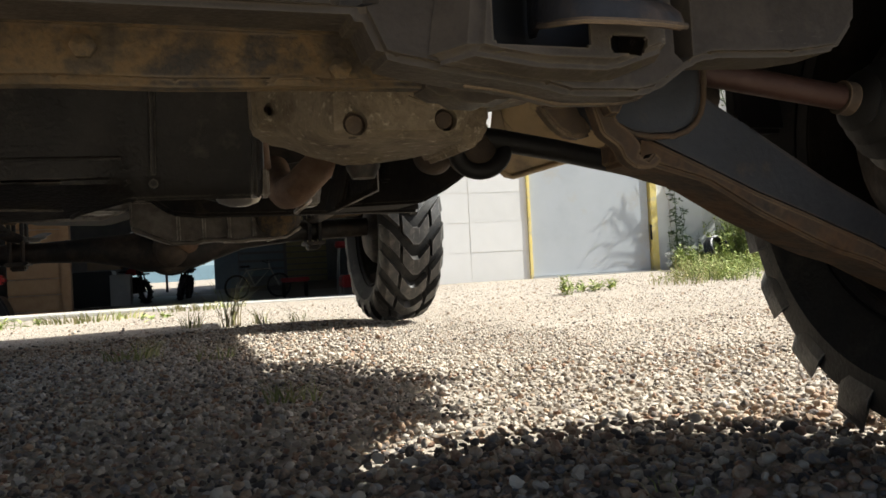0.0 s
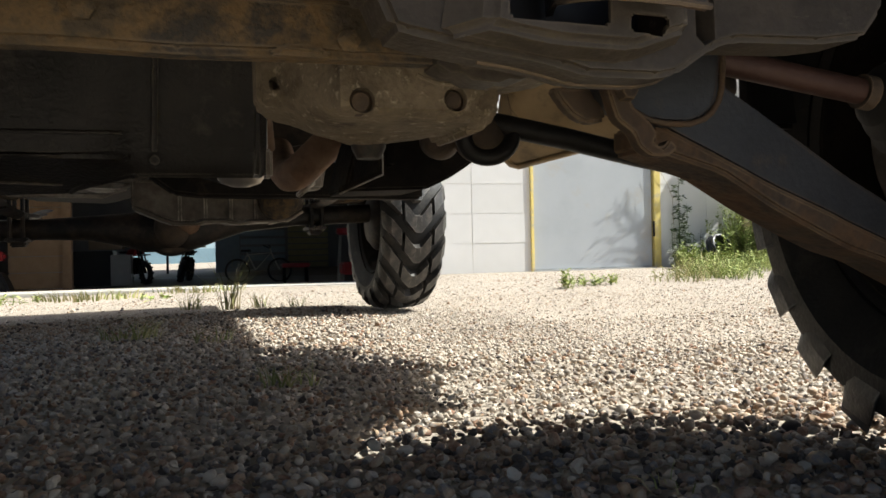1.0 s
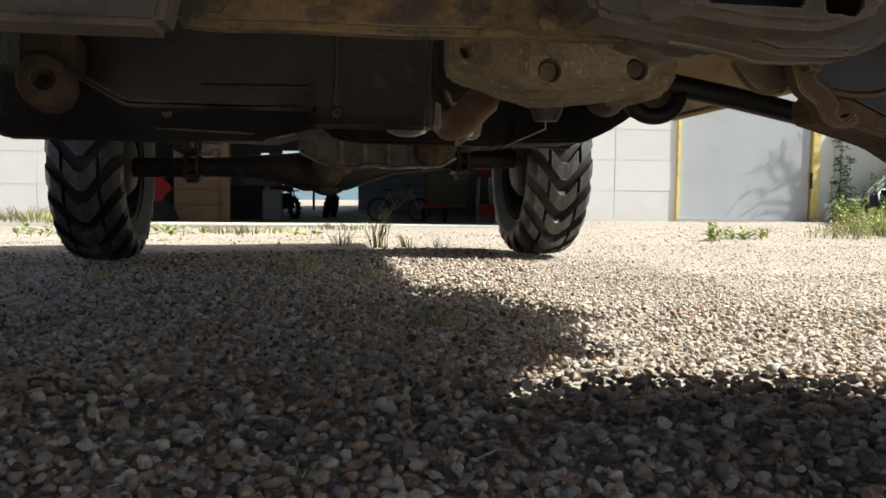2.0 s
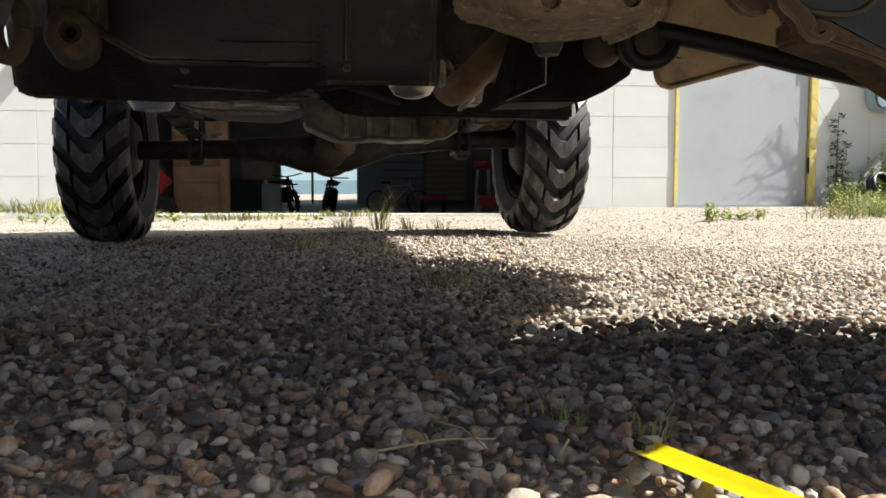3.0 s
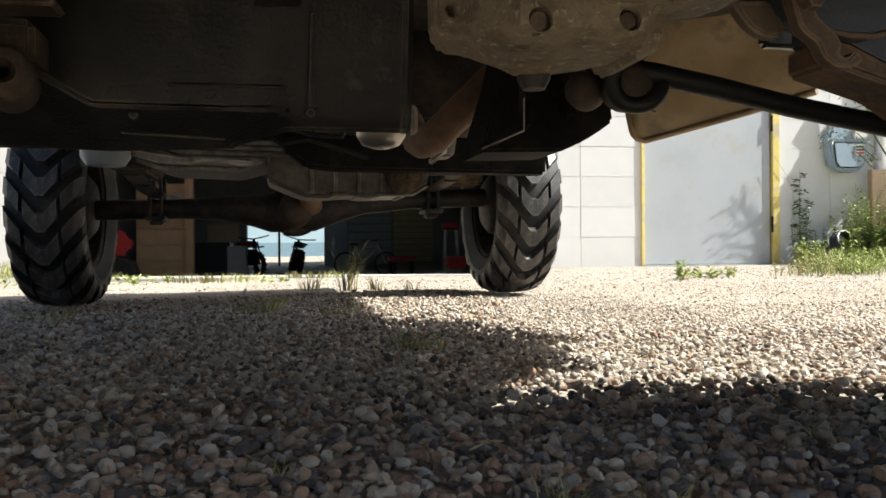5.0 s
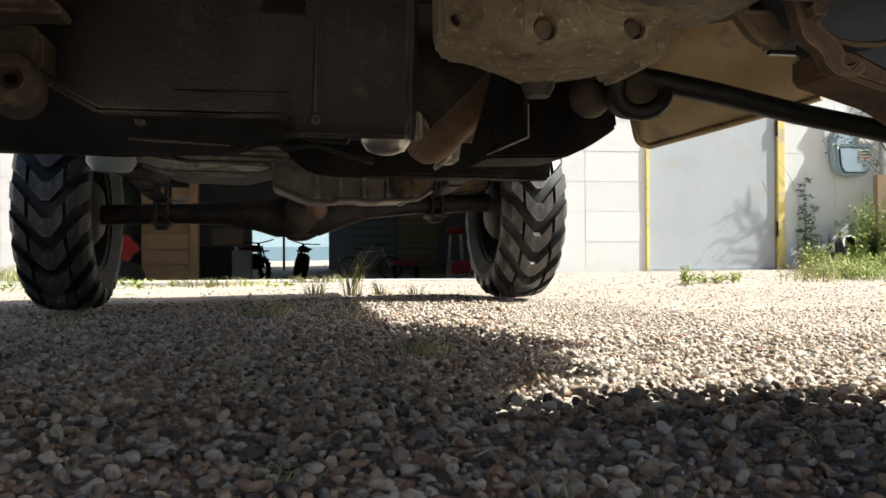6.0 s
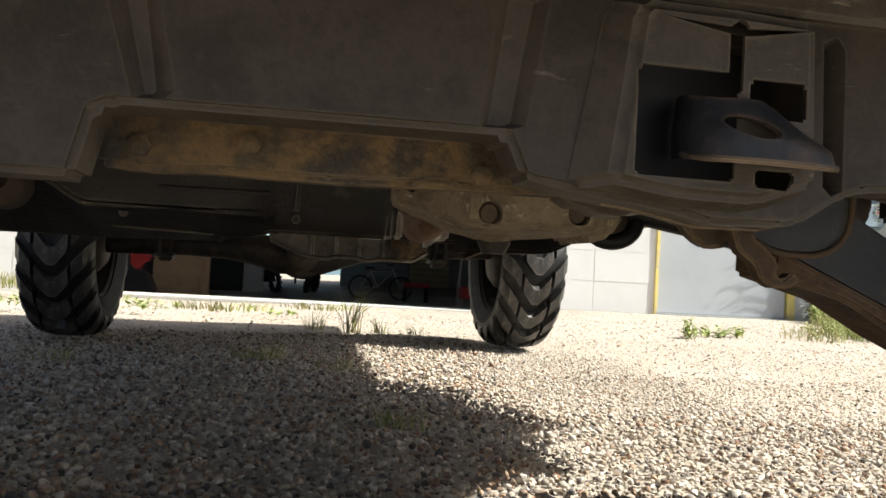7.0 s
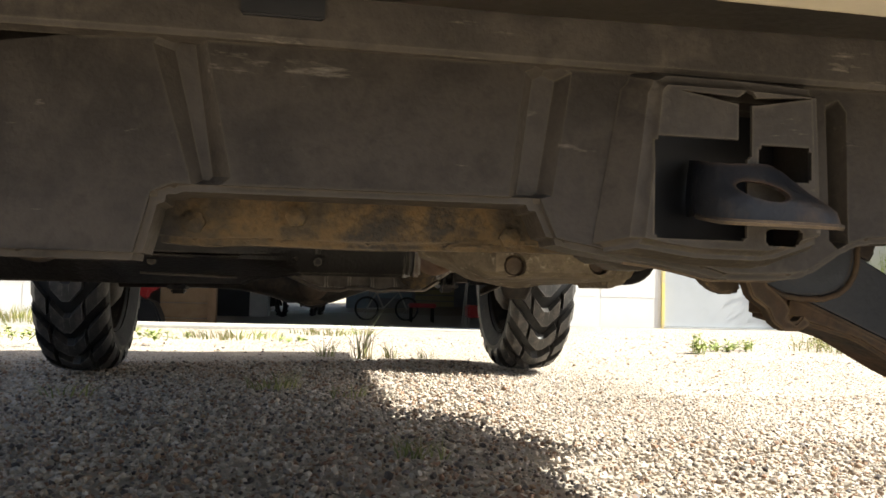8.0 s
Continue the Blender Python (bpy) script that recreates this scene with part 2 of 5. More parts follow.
def box(bm, x0, x1, y0, y1, z0, z1, bev=0.0, m=None):
    r = bmesh.ops.create_cube(bm, size=1)
    t = Matrix.Translation(((x0 + x1) / 2, (y0 + y1) / 2, (z0 + z1) / 2)) @ Matrix.Diagonal((x1 - x0, y1 - y0, z1 - z0, 1))
    bmesh.ops.transform(bm, matrix=(m @ t) if m else t, verts=r["verts"])
    if bev:
        bevel(bm, r["verts"], bev)
    return bm


def prism(bm, pts, y0, y1, bev=0.0, m=None, slope=(0.0, 0.0)):
    """Outline pts of (x, z), pushed from y0 to y1; slope shifts the far outline in x and z."""
    a = [bm.verts.new((x, y0, z)) for x, z in pts]
    b = [bm.verts.new((x + slope[0], y1, z + slope[1])) for x, z in pts]
    fs = [bm.faces.new(a), bm.faces.new(b[::-1])]
    n = len(pts)
    for i in range(n):
        fs.append(bm.faces.new((a[i], b[i], b[(i + 1) % n], a[(i + 1) % n])))
    bmesh.ops.recalc_face_normals(bm, faces=fs)
    if m:
        bmesh.ops.transform(bm, matrix=m, verts=a + b)
    if bev:
        bevel(bm, a + b, bev)
    return bm


def tube(bm, path, r, seg=16, cap=True):
    """A round bar along path; r: one radius or one for each point."""
    path = [Vector(p) for p in path]
    rs = r if isinstance(r, (list, tuple)) else [r] * len(path)
    rings, up = [], None
    for i, p in enumerate(path):
        d = (path[min(i + 1, len(path) - 1)] - path[max(i - 1, 0)]).normalized()
        if up is None:
            up = d.orthogonal().normalized()
        up = (up - d * up.dot(d)).normalized()
        side = d.cross(up)
        rings.append([bm.verts.new(p + (up * math.cos(a) + side * math.sin(a)) * rs[i]) for a in (2 * math.pi * k / seg for k in range(seg))])
    fs = []
    for a, b in zip(rings, rings[1:]):
        for k in range(seg):
            fs.append(bm.faces.new((a[k], a[(k + 1) % seg], b[(k + 1) % seg], b[k])))
    if cap:
        fs += [bm.faces.new(rings[0][::-1]), bm.faces.new(rings[-1])]
    bmesh.ops.recalc_face_normals(bm, faces=fs)
    return bm


def lathe(bm, prof, seg=40, m=None, close=True):
    """Profile of (radius, along x) turned about the x axis."""
    rings = []
    for r, x in prof:
        rings.append([bm.verts.new((x, r * math.cos(2 * math.pi * k / seg), r * math.sin(2 * math.pi * k / seg))) for k in range(seg)])
    fs = []
    for a, b in zip(rings, rings[1:]):
        for k in range(seg):
            fs.append(bm.faces.new((a[k], a[(k + 1) % seg], b[(k + 1) % seg], b[k])))
    if close:
        fs += [bm.faces.new(rings[0]), bm.faces.new(rings[-1][::-1])]
    bmesh.ops.recalc_face_normals(bm, faces=fs)
    if m:
        bmesh.ops.transform(bm, matrix=m, verts=[v for ring in rings for v in ring])
    return bm


def B():
    return bmesh.new()


rng = np.random.default_rng(7)

# ---- ground ----
def spread(lo, hi, step, far):
    inner = list(np.arange(lo, hi + 1e-6, step))
    out, d = [], step
    while sum(out[-1:]) < far:
        d *= 1.7
        out.append((out[-1] if out else 0) + d)
    return [lo - o for o in reversed(out)] + inner + [hi + o for o in out]


def ground_z(x, y):
    near = max(0.0, 1 - max(0.0, abs(y) - 4) / 2)
    fall = min(1, max(0, (y - 1.5) / 2.0)) * min(1, max(0, (1.45 - x) / .6))     # the yard falls a little towards the garage
    return 0.007 * noise.noise(Vector((x * 1.7, y * 1.7, 0.3))) * near - 0.006 - .046 * fall * fall * (3 - 2 * fall) - .018 * min(1, max(0, (.1 - x) / .8)) * min(1, max(0, (y + .4) / 1.2))


gx, gy = spread(-3.0, 4.6, 0.08, 600), spread(-1.6, 3.96, 0.08, 600)
# the yard sheet, sunk under the building's floor
bm = B()
grid = [[bm.verts.new((x, y, ground_z(x, y) - .010 * min(1, max(0, (1.3 - y) / .9)) * min(1, max(0, (.65 - x) / .3, (.1 - y) / .3)) - (0.36 if y > 4.05 and -9.5 < x < 9.5 and y < 15.4 else 0))) for x in gx] for y in gy]
for r0, r1 in zip(grid, grid[1:]):
    for i in range(len(gx) - 1):
        bm.faces.new((r0[i], r0[i + 1], r1[i + 1], r1[i]))
single("ground", bm, GROUND, (0, 0, 0), "pale tan gravel yard ground", "ground", kind="structure", smooth=180)


def stones(zones):
    """Loose pebbles as one mesh: squashed, dented icospheres strewn on jittered grids."""
    V, F, SM, MI, base = [], [], [], [], 0
    for x0, x1, y0, y1, step, rmin, rmax, sub, proud, share in zones:
        t = B()
        bmesh.ops.create_icosphere(t, subdivisions=sub, radius=1)
        tv = np.array([v.co[:] for v in t.verts])
        tf = np.array([[v.index for v in f.verts] for f in t.faces])
        t.free()
        xs, ys = np.meshgrid(np.arange(x0, x1, step), np.arange(y0, y1, step))
        c = np.stack([xs.ravel(), ys.ravel()], -1)
        c += rng.uniform(-0.55, 0.55, c.shape) * step
        c = c[(c[:, 0] > -.30 - .47 * (c[:, 1] + 1.17)) & (c[:, 0] < .12 + 1.12 * (c[:, 1] + 1.17))]
        n = len(c)
        r = rmin + (rmax - rmin) * rng.random(n) ** 2.2
        sc = np.stack([rng.uniform(.8, 1.35, n), rng.uniform(.7, 1.1, n), rng.uniform(.52, .92, n)], -1) * r[:, None]
        dent = np.zeros((n, len(tv)))
        for _ in range(7):
            ax = rng.normal(size=(n, 3))
            ax /= np.linalg.norm(ax, axis=1)[:, None]
            dent += np.clip(ax @ tv.T - rng.uniform(.25, .65, (n, 1)), 0, 1) * rng.uniform(.35, .85, (n, 1))
        p = tv[None] * (1 - dent[..., None]) * (1 + rng.normal(0, .075, (n, len(tv), 1)))
        p = p * sc[:, None]
        a, b = rng.uniform(0, 6.283, n), rng.normal(0, .35, n)
        ca, sa, cb, sb = np.cos(a)[:, None], np.sin(a)[:, None], np.cos(b)[:, None], np.sin(b)[:, None]
        X, Y, Z = p[..., 0], p[..., 1] * cb - p[..., 2] * sb, p[..., 1] * sb + p[..., 2] * cb
        X, Y = X * ca - Y * sa, X * sa + Y * ca
        gz = np.array([ground_z(u, v) for u, v in c])
        lift = sc[:, 2] * (rng.uniform(-.1, .75, n) * proud - .4 * (1 - proud)) + np.where(rng.random(n) < (.2 if y1 < .6 else .12) * proud, r * rng.uniform(.5, 1.1, n), 0)
        V.append(np.stack([X + c[:, :1], Y + c[:, 1:], Z + (gz + lift)[:, None]], -1).reshape(-1, 3))
        F.append((tf[None] + (np.arange(n) * len(tv))[:, None, None]).reshape(-1, 3) + base)
        SM.append(np.repeat(rng.random(n) < (.55 if sub > 1 else .3), len(tf)))
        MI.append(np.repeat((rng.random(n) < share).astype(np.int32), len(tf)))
        base += n * len(tv)
    V, F = np.concatenate(V) * U, np.concatenate(F)
    me = bpy.data.meshes.new("gravel")
    me.vertices.add(len(V))
    me.vertices.foreach_set("co", V.ravel().astype(np.float32))
    me.loops.add(len(F) * 3)
    me.loops.foreach_set("vertex_index", F.ravel().astype(np.int32))
    me.polygons.add(len(F))
    me.polygons.foreach_set("loop_start", np.arange(0, len(F) * 3, 3, dtype=np.int32))
    me.polygons.foreach_set("use_smooth", np.concatenate(SM))
    me.polygons.foreach_set("material_index", np.concatenate(MI))
    me.update(calc_edges=True)
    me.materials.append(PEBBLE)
    me.materials.append(PEBBLE_SHADE)
    return tagged(new("gravel", me), "rounded tan, grey and pinkish pebbles strewn over the yard", "gravel", kind="stuff")


# The share of darker stones rises where the truck's shadow lies.
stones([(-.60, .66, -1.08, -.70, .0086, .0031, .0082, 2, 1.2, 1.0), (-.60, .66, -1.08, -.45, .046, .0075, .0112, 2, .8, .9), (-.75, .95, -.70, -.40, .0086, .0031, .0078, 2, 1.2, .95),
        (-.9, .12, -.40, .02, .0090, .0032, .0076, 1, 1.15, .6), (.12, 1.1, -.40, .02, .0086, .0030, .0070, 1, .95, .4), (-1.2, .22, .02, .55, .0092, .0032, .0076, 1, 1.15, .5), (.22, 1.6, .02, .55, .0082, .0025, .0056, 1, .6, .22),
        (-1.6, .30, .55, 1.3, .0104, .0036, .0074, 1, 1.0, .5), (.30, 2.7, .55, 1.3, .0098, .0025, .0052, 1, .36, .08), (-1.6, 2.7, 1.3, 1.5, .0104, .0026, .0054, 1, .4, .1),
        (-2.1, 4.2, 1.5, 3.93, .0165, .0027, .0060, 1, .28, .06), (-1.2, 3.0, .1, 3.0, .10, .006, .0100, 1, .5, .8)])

# ---- building ----
WY, H = 4.0, 0.203
OPEN_L, OPEN_R, DOOR_L, DOOR_R = -1.670, 1.187, 2.018, 3.010


def wall_piece(bm, x0, x1, z0, z1):
    box(bm, x0, x1, WY + .0034, WY + .2, z0, z1)


bm = B()
for x0, x1, z0, z1 in ((-9.5, OPEN_L, -.4, 3.4), (OPEN_R, DOOR_L, -.4, 3.4), (DOOR_R, 9.5, -.4, 3.4), (OPEN_L, OPEN_R, 2.35, 3.4), (DOOR_L, DOOR_R, 1.86, 3.4)):
    wall_piece(bm, x0, x1, z0, z1)
wall = single("wall_north", bm, MORTAR, (0, 0, 0), "white painted concrete block building wall", "wall", kind="structure", smooth=None)


def block_mesh(w, h):
    b = B()
    box(b, .0013, w - .0013, WY, WY + .03, .0011, h - .0011, .0016)
    return mesh_of("block", b, BLOCK, 40)


full = block_mesh(.406, H)


def course(x0, x1, n_from=0):
    """Stack bond from x0 to x1, with a cut block at the end if need be."""
    for k in range(17):
        x = x0
        while x < x1 - .02:
            w = min(.406, x1 - x)
            me = full if w > .4 else block_mesh(w, H)
            ob = new("block", me)
            ob.parent = wall
            ob.location = (x * U, rng.uniform(-.0012, .0012) * U, (k * H - .012) * U)
            x += w


course(OPEN_R, DOOR_L)
course(DOOR_R, DOOR_R + 7 * .406)
course(OPEN_L - 7 * .406, OPEN_L)
bm = B()
box(bm, -9.6, 9.6, WY - .03, WY + .25, 3.4, 3.52, .01)
single("trim", bm, CONCRETE, (0, 0, 0), "pale concrete parapet coping along the wall top", "trim", kind="structure")
bm = B()
box(bm, OPEN_L - .02, OPEN_R + .02, WY - .035, WY + .34, -.4, -.050, .006)
single("trim", bm, CONCRETE, (0, 0, 0), "sunlit concrete sill at the garage opening", "trim", kind="structure")

# interior shell
FZ = -.27
bm = B()
box(bm, -9.5, 9.5, WY + .3, 15.2, FZ - .08, FZ)
single("floor", bm, CONCRETE, (0, 0, 0), "dusty concrete garage floor", "floor", kind="structure")
bm = B()
for x0, x1 in ((-3.9, -3.7), (3.7, 3.9)):
    box(bm, x0, x1, WY + .21, 15.0, FZ, 3.2)
single("wall_side", bm, DARKWALL, (0, 0, 0), "dark garage side walls", "wall", kind="structure", smooth=None)
bm = B()
for x0, x1, z0, z1 in ((-3.9, -2.03, FZ, 3.2), (-1.86, -1.61, FZ, 3.2), (-.10, 3.9, FZ, 3.2), (-2.03, -1.86, .9, 3.2), (-2.03, -1.86, FZ, .72), (-1.61, -.10, .95, 3.2)):
    box(bm, x0, x1, 15.0, 15.2, z0, z1)
single("wall_back", bm, DARKWALL, (0, 0, 0), "dark garage back wall with an open doorway", "wall", kind="structure", smooth=None)
bm = B()
box(bm, -9.5, 9.5, WY + .2, 15.2, 3.2, 3.32)
single("ceiling", bm, DARKWALL, (0, 0, 0), "dark garage ceiling", "ceiling", kind="structure", smooth=None)
bm = B()
box(bm, -6, 6, 19.0, 19.15, -.4, .28)
single("fence", bm, FENCE, (0, 0, 0), "plain blue-grey fence behind the building", "fence", kind="structure")
# Added backdrop: its pale blue stands for bright sky above the fence.
bm = B()
box(bm, -9, 9, 22.0, 22.2, -.4, 2.6)
single("wall_far", bm, PALEBLUE, (0, 0, 0), "added pale blue backdrop standing for the bright sky past the doorway", "wall", kind="structure")
bm = B()
box(bm, -1.01, -.965, 15.03, 15.1, FZ, .95, .004)
single("trim", bm, BLACK, (0, 0, 0), "slim dark mullion in the back doorway", "trim", kind="structure")

# door
door = thing("door_1", (0, 0, 0), "closed grey steel door in a yellow frame, scuffed low down", "door", kind="structure")
DL, DR, DT = 2.044, 2.965, 1.82
bm = B()
box(bm, DL, DR, WY + .007, WY + .04, .002, DT, .003)
part("door_leaf", bm, DOORM, door)
for x0, x1 in ((DOOR_L, DL - .003), (DR + .012, DOOR_R + .02)):
    bm = B()
    box(bm, x0, x1, WY - .012, WY + .1, -.05, DT + .045, .003)
    part("door_jamb", bm, YELLOW, door, "chipped yellow door jamb")
bm = B()
box(bm, DOOR_L, DOOR_R + .02, WY - .012, WY + .1, DT + .004, DT + .05, .003)
part("door_head", bm, YELLOW, door, "chipped yellow door head")
bm = B()
box(bm, DL - .01, DR + .02, WY - .02, WY + .1, -.03, 0.0, .003)
part("threshold", bm, GALV, door, "pale metal threshold")
for z in (.22, .92, 1.6):
    bm = B()
    tube(bm, [(DR + .007, WY - .010, z), (DR + .007, WY - .010, z + .11)], .008, 10)
    part("hinge", bm, DARKSTEEL, door, "dark steel hinge knuckle")

# ---- truck ----
def cut(bm, cutters):
    """The mesh bm with the closed meshes of cutters taken out of it."""
    def ob_of(b):
        me = bpy.data.meshes.new("tmp")
        b.to_mesh(me)
        b.free()
        return new("tmp", me)
    body = ob_of(bm)
    tools = [ob_of(c) for c in cutters]
    for t in tools:
        mo = body.modifiers.new("cut", "BOOLEAN")
        mo.operation, mo.object, mo.solver = "DIFFERENCE", t, "EXACT"
    dg = bpy.context.evaluated_depsgraph_get()
    me = bpy.data.meshes.new_from_object(body.evaluated_get(dg))
    out = B()
    out.from_mesh(me)
    for o in (body, *tools):
        d = o.data
        bpy.data.objects.remove(o)
        bpy.data.meshes.remove(d)
    bpy.data.meshes.remove(me)
    return out


TX, TY, TZ = Matrix.Rotation(math.pi / 2, 4, "X"), Matrix.Rotation(math.pi / 2, 4, "Y"), Matrix.Rotation(math.pi / 2, 4, "Z")
truck = thing("mini_truck", (-.134, 1.05, .022), "cream four-wheel-drive mini truck on knobbly off-road tyres, muddy and rusty underneath", "truck", rz=3.5)

# wheels
TR, TW = .208, .165      # tread radius under the lugs, tyre width


def tread_r(x):
    return TR - .015 * (abs(x) / (TW / 2)) ** 3


def tyre_mesh():
    bm = B()
    w = TW / 2
    prof = [(.128, -w * .70), (.140, -w * .80), (.168, -w * 1.02), (.190, -w)]
    prof += [(tread_r(x), x) for x in np.linspace(-w * .97, w * .97, 13)]
    prof += [(.190, w), (.168, w * 1.02), (.140, w * .80), (.128, w * .70)]
    # ridge rings in the sidewall
    prof[1:1] = [(.132, -w * .77), (.135, -w * .73)]
    lathe(bm, prof, 64, close=False)
    return mesh_of("tyre", bm, CARCASS, 32)


def lug_mesh(side, outer, wide=1.0, high=.026):
    """One block of a chevron arm: the inner one meets its twin at the middle of the tread, the outer one wraps the shoulder."""
    bm, secs, w = B(), [], TW / 2
    for f in ((.54, .68, .84, 1.0) if outer else (-.10, .10, .27, .43)):
        x = side * f * w * .985
        a = .40 * max(0, f - .09) + (.012 if outer else 0)
        half = ((.128 if outer else .138) + .014 * f) * wide
        base, top = tread_r(x) - .006, tread_r(x) + (high - .008 if f == 1.0 else high)
        secs.append([bm.verts.new((x, -r * math.cos(a + da), r * math.sin(a + da))) for da, r in ((-half * 1.1, base), (-half * .86, top), (half * .86, top), (half * 1.1, base))])
    if outer:
        x, a = side * w * 1.045, .42
        secs.append([bm.verts.new((x * (1 if j in (1, 2) else .96), -r * math.cos(a + da), r * math.sin(a + da))) for j, (da, r) in enumerate(((-.125 * wide, .176), (-.108 * wide, .186), (.108 * wide, .186), (.125 * wide, .176)))])
    fs = []
    for p, q in zip(secs, secs[1:]):
        for j in range(3):
            fs.append(bm.faces.new((p[j], p[j + 1], q[j + 1], q[j])))
    fs += [bm.faces.new(secs[0]), bm.faces.new(secs[-1][::-1])]
    bmesh.ops.recalc_face_normals(bm, faces=fs)
    return mesh_of("lug", bm, RUBBER, 28)


def rim_mesh():
    bm = B()
    w = TW / 2
    lathe(bm, [(.134, -w * .80), (.137, -w * .74), (.127, -w * .68), (.118, -w * .40), (.112, 0), (.112, w * .35), (.127, w * .68), (.137, w * .74), (.134, w * .80), (.122, w * .66), (.106, w * .3), (.105, -w * .35), (.118, -w * .62)], 48, close=False)
    lathe(bm, [(.106, w * .12), (.085, w * .20), (.05, w * .34), (.03, w * .36)], 48)
    return mesh_of("wheel", bm, OILY, 40)


TYRE, RIM, LUGS = tyre_mesh(), rim_mesh(), [lug_mesh(side, outer, .70, .018) for outer in (False, True) for side in (-1, 1)]
SMALL_LUGS = [lug_mesh(side, outer, .62, .021) for outer in (False, True) for side in (-1, 1)]


def wheel(x, y, rz, inner, roll, size=(1, 1.1, 1.1), lugs=LUGS, n=19, z=.222):
    """inner: the side (-1, 1) of x on which the truck lies."""
    w = new("wheel", RIM)
    w.parent = truck
    fit = Matrix.Diagonal((*size, 1))
    w.matrix_basis = pose(x * U, y * U, z * U, 0, 0, rz + (0 if inner < 0 else 180)) @ fit
    t = new("tyre", TYRE)
    t.parent = truck
    t.matrix_basis = pose(x * U, y * U, z * U, 0, 0, rz) @ fit @ pose(0, 0, 0, roll)
    t["label"] = "black knobbly off-road tyre, dusty lugs"
    for s in range(4):
        for k in range(n):
            g = new("lug", lugs[s])
            g.parent = t
            g.matrix_basis = pose(0, 0, 0, -360 * k / n)
    bm = B()
    lathe(bm, [(.012, -.07), (.055, -.068), (.075, -.05), (.082, -.01), (.082, .012), (.04, .02)], 32)
    part("brake_drum", bm, DARKSTEEL, w, "dark brake drum")


wheel(.535, -.03, 0, -1, 5, z=.226)
wheel(-.622, -.03, 0, 1, 11, z=.212)
wheel(.478, -1.805, -12, -1, 3, (.9, 1.085, 1.085), SMALL_LUGS, 20)
wheel(-.575, -1.75, -23, 1, 0, lugs=SMALL_LUGS, n=20)

# front valance with recesses and the tow-hook opening
FY = -1.985
bm = B()
prism(bm, [(-.62, .325), (-.62, .245), (-.54, .232), (-.46, .217), (-.40, .207), (-.30, .202), (-.205, .1995), (-.168, .1995), (-.163, .222), (-.158, .2245), (-.037, .2255), (-.031, .211), (-.026, .2095), (-.003, .2056), (.0157, .2037), (.0297, .2012), (.0396, .1987), (.0690, .1992), (.0775, .2012), (.0846, .2055), (.0950, .2125), (.105, .2155), (.146, .2172), (.170, .2210), (.181, .234), (.186, .325)], FY, FY + .026, .004)
cutters = []
def cutbox(*a, bev=.003, m=None):
    c = B()
    box(c, *a, bev, m)
    cutters.append(c)
def cutprism(pts, y0, y1, bev=.0):
    c = B()
    prism(c, pts, y0, y1, bev)
    cutters.append(c)
def cutcone(pa, pb, y0, y1):
    """A cutter that narrows from the outline pa to pb, running on forward of y0."""
    c = B()
    rows = [[c.verts.new((x, y, z)) for x, z in p] for p, y in ((pa, y0 - .02), (pa, y0), (pb, y1))]
    fs = [c.faces.new(rows[0]), c.faces.new(rows[2][::-1])]
    for p, q in zip(rows, rows[1:]):
        for k in range(len(p)):
            fs.append(c.faces.new((p[k], p[(k + 1) % len(p)], q[(k + 1) % len(p)], q[k])))
    bmesh.ops.recalc_face_normals(c, faces=fs)
    cutters.append(c)


cutcone([(-.1670, .277), (-.1630, .2835), (-.1560, .2850), (-.1500, .282), (-.1400, .2300), (-.1440, .2262), (-.1530, .2262)], [(-.1605, .2765), (-.1585, .280), (-.1560, .2805), (-.1540, .279), (-.1468, .2310), (-.1480, .2295), (-.1500, .2295)], FY - .0005, FY + .007)
cutcone([(-.0420, .277), (-.034, .2815), (-.0240, .278), (-.0305, .229), (-.036, .2272), (-.0470, .2272)], [(-.0375, .2755), (-.034, .2775), (-.0290, .2755), (-.0350, .2305), (-.037, .2295), (-.0425, .2295)], FY - .0005, FY + .006)
cutprism([(-.002, .2120), (.002, .2710), (.076, .2710), (.076, .2120)], FY - .05, FY + .1)
cutcone([(.0835, .272), (.0895, .275), (.0935, .270), (.0945, .2150), (.0895, .2125), (.0855, .216)], [(.0875, .270), (.0895, .271), (.0905, .268), (.0910, .217), (.0895, .2155), (.0885, .217)], FY - .0005, FY + .012)
bm = cut(bm, cutters)
# raised lip along the top crease; above it the moulding leans forward to the painted panel
xs = [-.62, -.54, -.46, -.38, -.3, -.22, -.16, .1, .19]
roll = [[bm.verts.new((x, FY + y, z)) for x in xs] for y, z in ((.004, .2790), (-.0030, .2795), (-.0048, .2815), (-.0052, .300), (-.0058, .306), (-.0085, .3095), (-.0150, .325), (-.0240, .340), (-.0360, .352), (-.060, .360), (-.060, .368), (.010, .368))]
for p, q in zip(roll, roll[1:] + roll[:1]):
    for k in range(len(xs) - 1):
        bm.faces.new((p[k], p[k + 1], q[k + 1], q[k]))
bm.faces.new([r[0] for r in roll])
bm.faces.new([r[-1] for r in roll[::-1]])
bmesh.ops.recalc_face_normals(bm, faces=bm.faces)
def settle(bm):
    """Brings a piece of the front to its place on the truck."""
    for v in bm.verts:
        v.co.x = .031 + v.co.x * (1 if v.co.x > 0 else 1.10)
        v.co.y += .043
        v.co.z += .006
    return bm


def wrap(bm, bow=.50):
    # the front is rounded in plan towards its corners
    for v in bm.verts:
        v.co.y += bow * max(0, abs(v.co.x) - .16) ** 2
    return bm


wrap(bm)
front = part("valance", settle(bm), PLASTIC, truck, "scuffed black plastic front valance", smooth=35)
